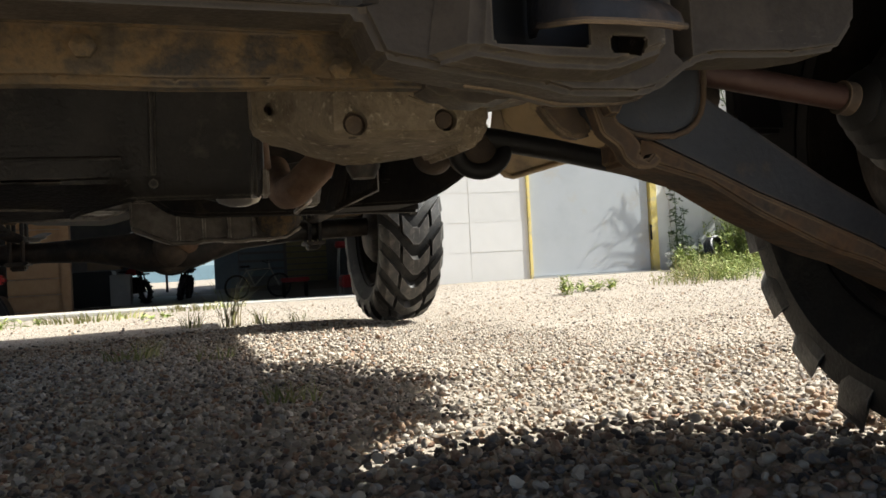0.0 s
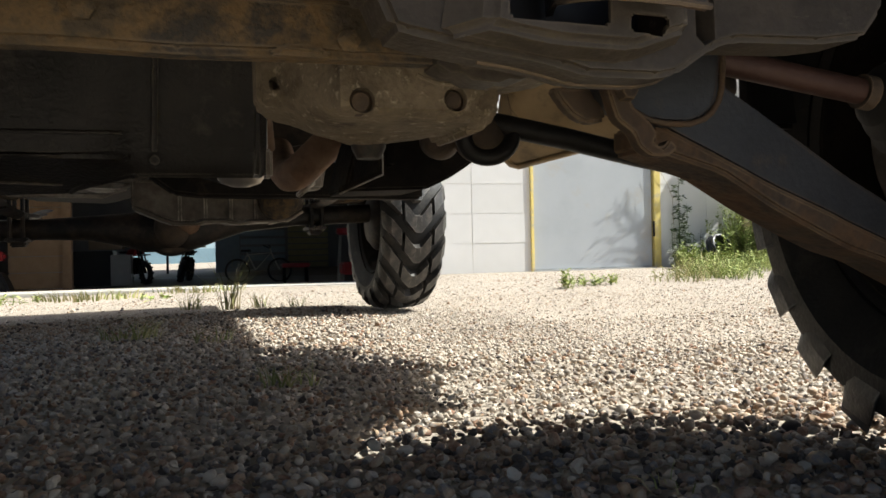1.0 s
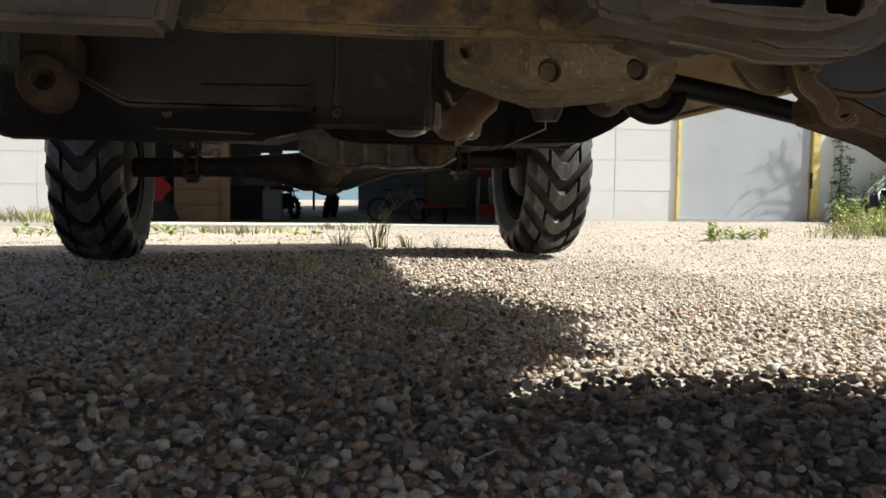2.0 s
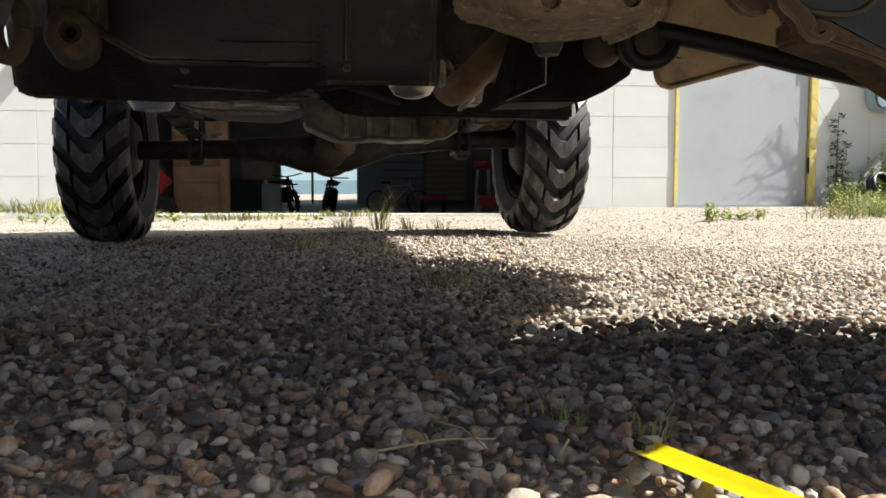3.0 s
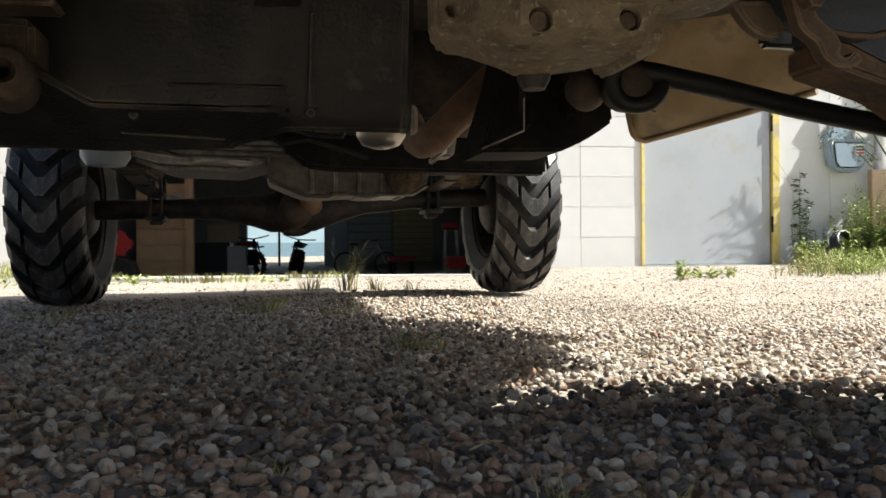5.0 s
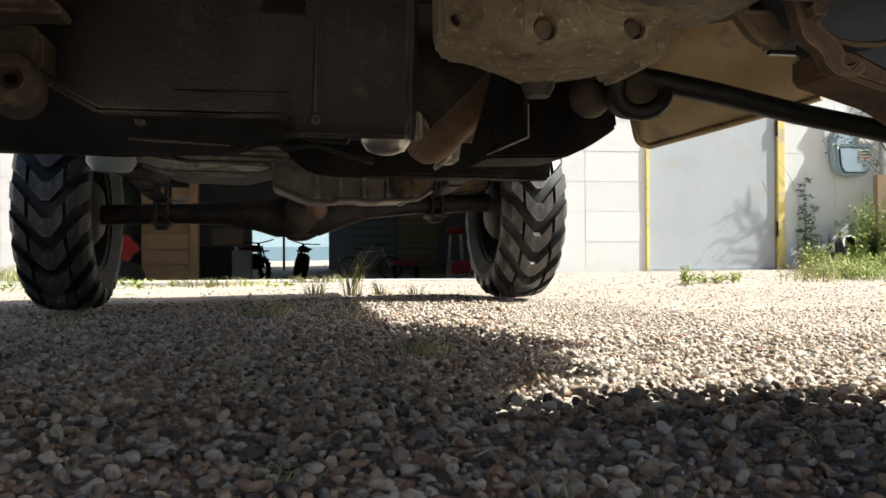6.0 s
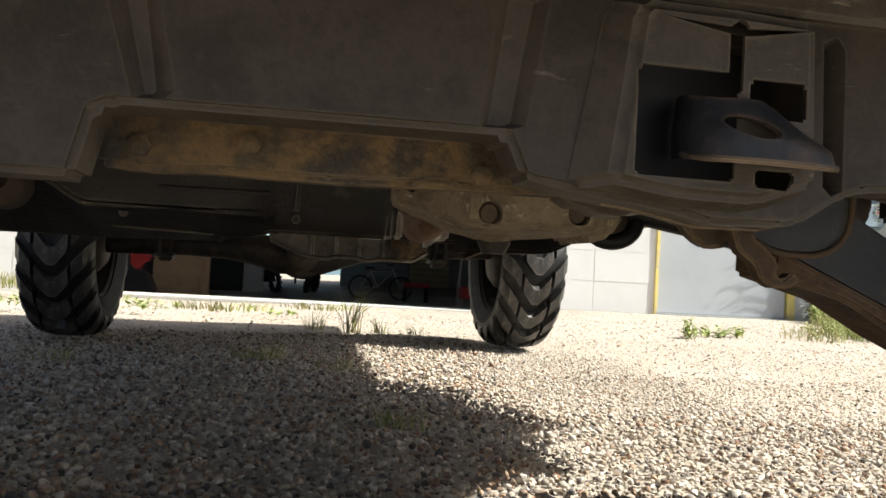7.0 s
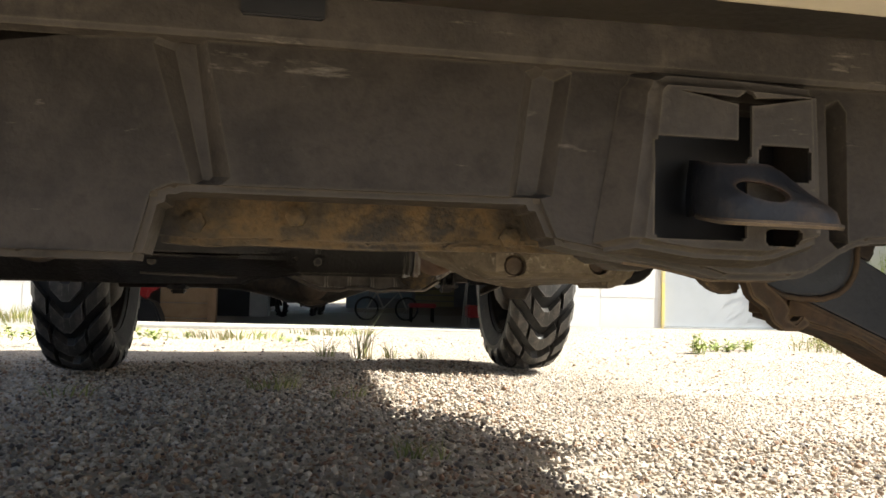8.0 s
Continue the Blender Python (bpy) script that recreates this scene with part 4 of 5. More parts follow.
tor = [(.1565 + .0195 * math.cos(radians(a)), -1.640 + .003 * math.sin(radians(a * 2)), .2305 + .0195 * math.sin(radians(a))) for a in range(150, 391, 12)]
tube(bm, tor, .0066, 12)
part("steering_boot", bm, BOOT, rod, "black rubber boot")
bm = B()
lathe(bm, [(.0, -.010), (.010, -.010), (.017, -.005), (.024, .003), (.024, .04)], 28, Matrix.Translation((.1545, -1.638, .2295)) @ Matrix.Rotation(radians(78), 4, "Z") @ Matrix.Scale(.78, 4), close=False)
part("rack_end", bm, RUSTDARK, rod, "brown rusty rack end inside the boot")
bm = B()
prism(bm, [(.112, .33), (.120, .268), (.130, .240), (.146, .234), (.155, .250), (.176, .268), (.192, .33)], -1.610, -1.590, .004)
part("rack_housing", bm, BOOT, rod, "dark steering rack housing")

# right lower control arm with its rounded inner end; sections of x, y, top, bottom, flange
ARM_SECS = [(.140, -1.875, .236, .2005, .188), (.1806, -1.875, .2215, .1835, .1770), (.2146, -1.872, .2048, .1700, .1600), (.2528, -1.868, .1857, .1573, .1445), (.2716, -1.865, .177, .1508, .1378), (.298, -1.862, .166, .142, .1312), (.345, -1.855, .146, .124, .113), (.42, -1.845, .114, .098, .086)]


def strip(bm, rows):
    """A closed strip through sections of four corners."""
    secs = [[bm.verts.new(p) for p in r] for r in rows]
    fs = [bm.faces.new(secs[0]), bm.faces.new(secs[-1][::-1])]
    for p, q in zip(secs, secs[1:]):
        for k in range(len(p)):
            fs.append(bm.faces.new((p[k], p[(k + 1) % len(p)], q[(k + 1) % len(p)], q[k])))
    bmesh.ops.recalc_face_normals(bm, faces=fs)
    bevel(bm, [v for s in secs for v in s], .0022, 2)
    return bm


arm = part("control_arm", strip(B(), [((x, y, t), (x, y + .03, t + .004), (x, y + .03, lo), (x, y, lo)) for x, y, t, lo, fl in ARM_SECS]), ARM, truck, "blue-black pressed control arm, rust on the flange", smooth=45)
part("lower_flange", strip(B(), [((x, y - .003, lo + .001), (x, y + .033, lo + .001), (x, y + .033, fl), (x, y - .001, fl)) for x, y, t, lo, fl in ARM_SECS]), ARMRUST, arm, "rusty lower flange", smooth=30)
LIP = [(.1120, .2075), (.1174, .2047), (.1247, .2017), (.1306, .1990), (.1397, .1977), (.1522, .1979), (.1604, .2005), (.1650, .2040), (.1685, .2090), (.1703, .2147), (.1712, .2250), (.1715, .262)]
bm = B()
prism(bm, LIP + [(.104, .262), (.106, .218)], -1.888, -1.868, .002)
part("bushing_cover", bm, ARM, arm, "rounded blue-black bushing cover")
bm = B()
tube(bm, [(x, -1.889, z) for x, z in LIP], .0015, 8)
part("rolled_lip", bm, ARMRUST, arm, "worn rolled lip", smooth=60)
bm = B()
prism(bm, [(.098, .240), (.1077, .2082), (.1114, .1979), (.1199, .1922), (.1225, .1863), (.1283, .1823), (.1374, .1822), (.1430, .1861), (.1385, .1900), (.1345, .1862), (.1300, .1880), (.1319, .1922), (.1292, .1967), (.1192, .2044), (.117, .240)], -1.894, -1.886, .001)
part("pivot_bracket", bm, ARMRUST, arm, "rusty pivot bracket")
part("pivot_bush", prism(B(), [(0.0895, 0.2143), (0.094, 0.2078), (0.0991, 0.2024), (0.1062, 0.1990), (0.1128, 0.1990), (0.1169, 0.2006), (0.1149, 0.2109), (0.1106, 0.2159)], -1.876, -1.868, .0015), RUSTDARK, arm, "dark grimy pivot bush")
bm = B()
lathe(bm, [(.0, -.006), (.004, -.005), (.005, .0), (.005, .01)], 6, Matrix.Translation((.115, -1.894, .2100)) @ TZ)
part("pivot_bolt", bm, ARMRUST, arm)

# half shaft, joint, upright
bm = B()
tube(bm, [(.12, -1.80, .2565), (.2097, -1.838, .2418), (.318, -1.848, .2248)], .0074, 20)
shaft = part("half_shaft", bm, SHAFT, truck, "red-brown half shaft")
bm = B()
lathe(bm, [(.0095, -.004), (.0108, -.004), (.0108, .004), (.0095, .004)], 24, Matrix.Translation((.3035, -1.8465, .2272)) @ Matrix.Rotation(radians(9), 4, "Y") @ Matrix.Rotation(radians(-6), 4, "Z") @ Matrix.Scale(.92, 4))
part("clamp_band", bm, RUSTDARK, shaft, "rusty clamp band")
bm = B()
lathe(bm, [(.011, .0), (.018, .005), (.015, .009), (.025, .015), (.021, .020), (.032, .026), (.028, .032), (.038, .040), (.040, .09)], 32, Matrix.Translation((.307, -1.847, .2265)) @ Matrix.Rotation(radians(9), 4, "Y") @ Matrix.Rotation(radians(-6), 4, "Z"))
part("joint_boot", bm, BOOT, shaft, "black ribbed joint boot")
bm = B()
prism(bm, [(.47, .17), (.50, .14), (.53, .16), (.54, .30), (.52, .33), (.49, .28)], -1.79, -1.72, .008)
part("steering_knuckle", bm, DARKSTEEL, truck, "dark steering knuckle")
bm = B()
tube(bm, [(.51, -1.76, .30), (.43, -1.74, .52)], .024, 20)
part("strut", bm, DARKSTEEL, truck, "dark suspension strut")

bm = B()
prism(bm, [(.212, .262), (.218, .222), (.2315, .218), (.2375, .228), (.236, .262)], -1.822, -1.805, .003)
part("upper_link", bm, DARKSTEEL, truck, "dark upper link bracket")
bm = B()
box(bm, .36, .42, -1.50, -1.485, .30, .56, .004)
box(bm, .40, .465, -1.64, -1.622, .242, .42, .004)
box(bm, .345, .362, -1.80, -1.485, .32, .56, .004)
part("wheel_liner", bm, BLACK, truck, "black wheel well liner")

# rear axle, leaning a little with the ground
def rear(bm):
    for v in bm.verts:
        v.co.z += .028 * v.co.x - .004
        v.co.x -= .045
        v.co.y -= .03
    return bm


bm = B()
tube(bm, [(-.52, 0, .2235), (-.30, 0, .222), (-.20, 0, .221), (-.12, 0, .214), (-.07, 0, .207), (.04, 0, .207), (.09, 0, .213), (.17, 0, .226), (.30, 0, .232), (.52, 0, .235)], [.0255, .0255, .031, .042, .053, .053, .041, .029, .0255, .0255], 28)
axle = part("rear_axle", rear(bm), DARKSTEEL, truck, "dark rusty solid rear axle")
bm = B()
lathe(bm, [(.0, -.088), (.02, -.085), (.035, -.075), (.045, -.05), (.050, -.03), (.064, -.02), (.066, 0), (.060, .03), (.04, .055), (.0, .062)], 32, Matrix.Translation((-.008, 0, .212)) @ TZ, close=False)
part("differential", rear(bm), RUSTDARK, axle, "rust-streaked differential housing")
bm = B()
lathe(bm, [(.0655, -.021), (.071, -.019), (.071, -.008), (.0655, -.006)], 32, Matrix.Translation((-.008, 0, .212)) @ TZ, close=False)
part("cover_flange", rear(bm), DARKSTEEL, axle)
bm = B()
tube(bm, [(-.012, -.05, .215), (-.016, -.10, .224), (-.024, -.20, .245), (-.03, -.35, .268), (-.05, -.6, .30)], [.030, .028, .023, .020, .020], 18)
part("prop_shaft", bm, PIPE, truck, "rusty propeller shaft")
for x in (-.360, .360):
    bm = B()
    for dy in (-.035, .035):
        tube(bm, [(x - .014, dy, .30), (x - .014, dy, .192)], .005, 8)
        tube(bm, [(x + .014, dy, .30), (x + .014, dy, .192)], .005, 8)
    box(bm, x - .026, x + .026, -.05, .05, .194, .203, .003)
    box(bm, x - .018, x + .018, -.02, .02, .181, .195, .004)
    part("spring_clamp", rear(bm), DARKSTEEL, axle, "dark spring clamp plate")
    bm = B()
    for k in range(3):
        L = .50 - .12 * k
        z0 = .262 - .007 * k
        tube(bm, [(x, -L, z0 + .06 * (L / .5) ** 2), (x, -L / 2, z0 + .014 * (L / .5) ** 2), (x, 0, z0), (x, L / 2, z0 + .014 * (L / .5) ** 2), (x, L, z0 + .06 * (L / .5) ** 2)], .0075, 8)
    bmesh.ops.transform(bm, matrix=Matrix.Translation((x, 0, 0)) @ Matrix.Diagonal((2.6, 1, .55, 1)) @ Matrix.Translation((-x, 0, .215)), verts=bm.verts)
    part("leaf_spring", rear(bm), DARKSTEEL, truck, "dark leaf spring pack")
for x in (.44,):
    bm = B()
    box(bm, x - .05, x + .04, -.12, -.02, .262, .30, .008)
    part("bump_stop_bracket", rear(bm), RUST, truck, "rusty bracket above the axle")

# floors and body shell
bm = B()
box(bm, -.36, .36, -1.93, -1.45, .40, .43, .004)
box(bm, -.60, .60, -1.45, -.98, .42, .45, .004)
part("cab_floor", bm, DARKSTEEL, truck, "dark cab floor pan")
bm = B()
box(bm, -.62, .62, -.94, .40, .655, .69, .005)
for k in range(6):
    box(bm, -.60, .60, -.90 + .22 * k, -.86 + .22 * k, .615, .647, .004)
part("bed_floor", bm, DARKSTEEL, truck, "dark load bed floor")
bm = B()
for s in (-1, 1):
    box(bm, s * .62 - .012, s * .62 + .012, -.94, .40, .598, .93, .005)
box(bm, -.62, .62, .39, .412, .598, .93, .005)
part("bed_sides", bm, CREAM, truck, "cream drop-side load bed")
bm = B()
prof = [(-2.03, .80), (-2.03, .83), (-1.78, 1.42), (-1.70, 1.46), (-1.04, 1.46), (-.95, 1.42), (-.95, .65), (-.956, .58), (-.966, .50), (-.985, .464), (-1.02, .450), (-1.25, .438), (-1.50, .423), (-1.525, .430), (-1.537, .490), (-1.57, .540), (-1.615, .578), (-1.69, .618), (-1.78, .632), (-1.87, .62), (-1.93, .58), (-1.965, .50), (-2.02, .46)]
for s in (-1, 1):
    b3 = B()
    prism(b3, prof, s * .62 - .012, s * .62 + .012, 0)
    bmesh.ops.transform(b3, matrix=Matrix(((0, 1, 0, 0), (1, 0, 0, 0), (0, 0, 1, 0), (0, 0, 0, 1))), verts=b3.verts)
    me = bpy.data.meshes.new("tmp")
    b3.to_mesh(me)
    b3.free()
    bm.from_mesh(me)
    bpy.data.meshes.remove(me)
prism(bm, [(-.62, .50), (.62, .50), (.62, 1.44), (-.62, 1.44)], -1.02, -1.0, 0)
box(bm, -.62, .62, -1.72, -1.0, 1.44, 1.465)
prism(bm, [(-.62, .80), (.62, .80), (.62, 1.43), (-.62, 1.43)], -1.98, -1.96, 0, slope=(0, 0))
bmesh.ops.recalc_face_normals(bm, faces=bm.faces)
part("cab", bm, CREAM, truck, "cream painted cab", smooth=40)

# ---- tape measure blade on the gravel ----
bm = B()
secs = []
for i in range(9):
    f = i / 8
    c = Vector((.016, -.858, .0100)).lerp(Vector((.128, -1.112, .0100)), f)
    d = Vector((.112, -.254, 0)).normalized()
    s = Vector((-d.y, d.x, 0))
    secs.append([bm.verts.new(c + s * (.0100 * u) + Vector((0, 0, .0032 * u * u))) for u in (-1, -.5, 0, .5, 1)])
for p, q in zip(secs, secs[1:]):
    for j in range(4):
        bm.faces.new((p[j], p[j + 1], q[j + 1], q[j]))
bmesh.ops.solidify(bm, geom=bm.faces[:], thickness=.0004)
tape = single("tape_measure", bm, TAPE, (0, 0, 0), "bright yellow steel tape measure blade lying on the pebbles", "tape measure", smooth=60)
bm = B()
box(bm, -.004, .004, -.004, .004, 0, .004, .001, Matrix.Translation((.0175, -.8615, .0120)) @ Matrix.Rotation(radians(-66), 4, 'Z'))
ob = new("end_hook", mesh_of("end_hook", bm, BLACK, 40))
ob.parent = tape
ob["label"] = "black end hook"

# ---- plants ----
def blades(bm, n, h, spread_r, lean=.5, w=.003):
    for _ in range(n):
        a, r = rng.uniform(0, 6.283), spread_r * rng.random() ** .5
        base = Vector((r * math.cos(a), r * math.sin(a), -.004))
        hh = h * rng.uniform(.45, 1.1)
        d = Vector((math.cos(a + rng.normal(0, .7)), math.sin(a + rng.normal(0, .7)), 0)) * hh * lean * rng.uniform(.2, 1.2)
        side = Vector((-math.sin(a), math.cos(a), 0)).lerp(Vector((1, 0, 0)), .5).normalized()
        ww = w * rng.uniform(.6, 1.2)
        prev = None
        for f in (0, .4, .75, 1):
            p = base + d * f * f + Vector((0, 0, hh * (f - .18 * f * f * lean)))
            k = ww * (1 - f) ** .7
            cur = [bm.verts.new(p - side * k), bm.verts.new(p + side * k)] if f < 1 else [bm.verts.new(p)]
            if prev:
                bm.faces.new((prev[0], prev[1], cur[1], cur[0]) if len(cur) == 2 else (prev[0], prev[1], cur[0]))
            prev = cur
    return bm


def leafy(bm, stems, h, spread_r, leaf, per=14, droop=.3, upright=.6):
    """Stems with folded leaves along them."""
    for _ in range(stems):
        a = rng.uniform(0, 6.283)
        r = spread_r * rng.random() ** .5
        p0 = Vector((r * math.cos(a), r * math.sin(a), -.004))
        hh = h * rng.uniform(.5, 1.05)
        tip = p0 + Vector((rng.normal(0, hh * (1 - upright) * .6), rng.normal(0, hh * (1 - upright) * .6), hh))
        tube(bm, [p0, p0.lerp(tip, .5) + Vector((rng.normal(0, .01), rng.normal(0, .01), 0)), tip], [.0022, .0016, .0008], 4)
        for k in range(per):
            f = rng.uniform(.12, 1.0)
            p = p0.lerp(tip, f)
            b = rng.uniform(0, 6.283)
            L = leaf * rng.uniform(.5, 1.2) * (1.15 - .5 * f)
            d = Vector((math.cos(b), math.sin(b), rng.uniform(-droop, .7))).normalized()
            s = d.cross(Vector((0, 0, 1))).normalized() * L * rng.uniform(.2, .32)
            up = Vector((0, 0, L * .08))
            q = [p, p + d * L * .45 + s + up, p + d * L, p + d * L * .45 - s + up, p + d * L * .5]
            v = [bm.verts.new(x) for x in q]
            bm.faces.new((v[0], v[1], v[4]))
            bm.faces.new((v[1], v[2], v[4]))
            bm.faces.new((v[2], v[3], v[4]))
            bm.faces.new((v[3], v[0], v[4]))
    return bm


TUFT = [(-.156, 1.38, 34, .075, .03), (-.046, 1.33, 24, .21, .025), (.05, 1.36, 34, .06, .03), (.162, 1.35, 20, .05, .025),
        (-.249, .59, 60, .05, .06), (-.088, .46, 34, .04, .05), (.012, -.104, 44, .040, .045), (-.629, .44, 34, .04, .05), (.006, -.763, 24, .030, .014),
        (.043, -.798, 28, .034, .013), (-.145, -.681, 12, .024, .016), (-.072, -.79, 9, .02, .018), (.24, -.66, 10, .022, .03), (-.30, -.60, 8, .02, .02)]
for x, y, n, h, r in TUFT:
    single("grass_tuft", blades(B(), n, h, r, 1.3 if y < 1 else .8, .0007 if y < -.5 else .0014 if y < .5 else .0017), GRASS, (x, y, 0), "sparse green and straw grass tuft in the gravel", "grass", group="grass tufts in the yard", kind="stuff", smooth=None)
single("grass_tuft", blades(B(), 16, .12, .03, .5, .0025), DRY, (-.035, 1.32, 0), "dry straw-coloured grass tuft in the gravel", "grass", group="grass tufts in the yard", kind="stuff", smooth=None)
WEED = [(1.244, 1.73, 9, .075, .05), (1.40, 1.82, 7, .05, .06), (1.53, 1.95, 6, .05, .05), (-1.22, 1.95, 14, .05, .16), (-.80, 2.05, 9, .035, .12), (-1.60, 2.1, 16, .08, .25), (-.30, 2.1, 5, .02, .2), (-2.2, 2.9, 16, .10, .25)]
for x, y, n, h, r in WEED:
    single("weed", leafy(B(), n, h, r, .032, 12), LEAF, (x, y, 0), "low leafy green weed in the gravel", "weed", group="weeds in the yard", kind="stuff", smooth=None)
for (x0, y0), (x1, y1), h in (((-.075, -.80), (-.055, -.855), .010), ((-.105, -.845), (-.048, -.838), .008), ((-.022, -.86), (-.014, -.845), .012), ((-.03, -.70), (-.008, -.69), .009), ((.185, -.665), (.178, -.708), .011)):
    bm = B()
    tube(bm, [(x0, y0, .010), ((x0 + x1) / 2 + .002, (y0 + y1) / 2, .010 + h * .4), (x1, y1, .010 + h * .2)], [.0007, .0006, .0004], 6)
    single("twig", bm, DRY, (0, 0, 0), "thin dry straw stalk on the pebbles", "twig", group="stalks on the gravel")
for x, y, h in ((-1.75, 3.2, .08), (-1.45, 3.0, .06), (-1.95, 3.5, .10), (-1.2, 2.5, .045), (-.55, 2.2, .045), (-.15, 2.6, .04)):
    single("wall_grass", blades(B(), 130, h, .2, .8, .0036), GRASS, (x, y, 0), "low yellow-green grass patch in the gravel by the wall", "grass", group="grass along the wall", kind="stuff", smooth=None)
# growth along the wall, right of the door
BUSH = [(3.75, 3.55, 24, .50, .16), (3.96, 3.50, 26, .56, .18), (4.16, 3.50, 26, .52, .2), (3.58, 3.66, 24, .42, .12), (3.24, 3.62, 26, .17, .16), (3.50, 3.56, 30, .24, .18), (3.72, 3.50, 30, .30, .20), (3.98, 3.50, 30, .34, .22), (3.30, 3.78, 26, .15, .13), (3.62, 3.74, 30, .26, .15), (3.95, 3.72, 30, .30, .18), (3.42, 3.45, 26, .13, .20), (3.80, 3.35, 30, .17, .22), (4.25, 3.6, 28, .34, .22), (3.74, 3.80, 12, .50, .06), (4.02, 3.76, 14, .52, .08), (4.5, 3.4, 24, .28, .25), (3.58, 3.84, 26, .36, .12), (3.80, 3.83, 30, .46, .14), (4.05, 3.80, 30, .50, .16), (4.35, 3.80, 30, .46, .2), (3.30, 3.10, 22, .10, .20), (3.65, 2.95, 22, .10, .22), (3.15, 3.45, 16, .09, .15), (3.88, 3.66, 16, .42, .10)]
for x, y, n, h, r in BUSH:
    single("wall_weed", leafy(B(), n, h * (1.22 if x > 3.7 else 1.05), r, .040, 34, upright=.8), LEAF, (x - .135, y, 0), "tall bushy green weed against the block wall", "weed", group="weeds along the wall", kind="stuff", smooth=None)
for x, y, h in ((3.25, 3.94, .30), (3.40, 3.90, .34), (3.31, 3.92, .26)):
    single("wall_weed", leafy(B(), 5, h, .04, .050, 15, upright=.82), SHADELEAF, (x - .135, y, 0), "upright broad-leaved weed beside the door frame, leaves coloured as in shade", "weed", group="weeds along the wall", kind="stuff", smooth=None)

def branchy(bm, h, arm, n, leaf):
    """One woody stem with side branches, twigs and small leaves."""
    p = [Vector((rng.normal(0, .008), rng.normal(0, .006), h * f - .005)) for f in (0, .25, .5, .75, 1)]
    tube(bm, p, [.0042, .0036, .0028, .002, .001], 5)
    for k in range(n):
        f = .22 + .74 * k / n
        q = p[min(3, int(f * 4))].lerp(p[min(3, int(f * 4)) + 1], f * 4 % 1)
        a = rng.uniform(0, 6.283)
        d = Vector((math.cos(a) * .9, math.sin(a) * .55, rng.uniform(.25, .8)))
        L = arm * rng.uniform(.5, 1.1) * (1.1 - .6 * f)
        e = q + d * L
        tube(bm, [q, q + d * L * .55 + Vector((0, 0, -.1 * L)), e], [.0022, .0016, .0008], 4)
        for j in range(9):
            c = q.lerp(e, rng.uniform(.3, 1.05))
            b = rng.uniform(0, 6.283)
            g = Vector((math.cos(b), math.sin(b) * .7, rng.uniform(-.5, .6))).normalized()
            s = g.cross(Vector((.2, .3, 1))).normalized() * leaf * .26
            v = [bm.verts.new(w) for w in (c, c + g * leaf * .5 + s, c + g * leaf, c + g * leaf * .5 - s)]
            bm.faces.new(v)
    return bm


for x, y, h, n in ((3.30, 3.955, .66, 15), (3.345, 3.94, .46, 12)):
    single("wall_weed", branchy(B(), h, .10, n, .034), SHADELEAF, (x - .135, y, 0), "woody weed with sparse branches beside the door frame, coloured as in shade", "weed", group="weeds along the wall", kind="stuff", smooth=None)
bm = B()
SHRUB = (((3.960, .0), (3.820, .600), (3.605, 0.915), (3.572, 1.085), (3.520, 1.215), (3.478, 1.365)), ((3.572, 1.085), (3.470, 1.115), (3.380, 1.205), (3.290, 1.175)), ((3.572, 1.085), (3.400, 1.045), (3.300, 1.020), (3.215, 1.015)),
         ((3.605, 0.915), (3.460, 0.985), (3.350, 0.935), (3.220, 0.885)), ((3.630, 0.795), (3.480, 0.905), (3.360, 0.875), (3.270, 0.815)), ((3.520, 1.215), (3.440, 1.235), (3.400, 1.315)), ((3.600, 0.935), (3.590, 1.135), (3.560, 1.275)), ((3.640, 0.715), (3.520, 0.815), (3.430, 0.805)), ((3.660, 0.615), (3.540, 0.735), (3.480, 0.715)))
for i, limb in enumerate(SHRUB):
    pts = [Vector((x, 3.825 + .006 * math.sin(7 * i + 3 * k), z)) for k, (x, z) in enumerate(limb)]
    tube(bm, pts, [(.008 if i == 0 else .0038) * (1 - .75 * k / len(pts)) for k in range(len(pts))], 6)
    for p, q in zip(pts[-3:], pts[-2:]):
        for j in range(5):
            c = p.lerp(q, rng.random())
            b = rng.uniform(0, 6.283)
            g = Vector((math.cos(b), .35 * rng.normal(), math.sin(b))).normalized()
            e = c + g * rng.uniform(.01, .05)
            tube(bm, [c, e], [.0012, .0007], 4)
            w = g.cross(Vector((.3, 1, .2))).normalized() * .006
            bm.faces.new([bm.verts.new(u) for u in (e, e + g * .011 + w, e + g * .024, e + g * .011 - w)])
single("shrub", bm, SHADELEAF, (0, 0, 0), "sparse woody shrub with thin branches beside the gas meter", "shrub", smooth=None)
for k in range(16):
    f = (k + .5) / 16
    y = 1.95 + 1.55 * f
    x = .574 * (y + 1.15) + .10 + (.10 + .28 * (k * .618 % 1)) * (1 if k % 3 else .2) + .30 * f
    single("wall_grass", blades(leafy(B(), 14, .065 + .06 * f, .15, .024, 18, upright=.5), 34, .06 + .07 * f, .16, 1.0, .0024), LEAF if k % 3 else GRASS, (x, y, 0), "bright yellow-green grass and weed clump on the gravel", "grass", group="grass along the wall", kind="stuff", smooth=None)
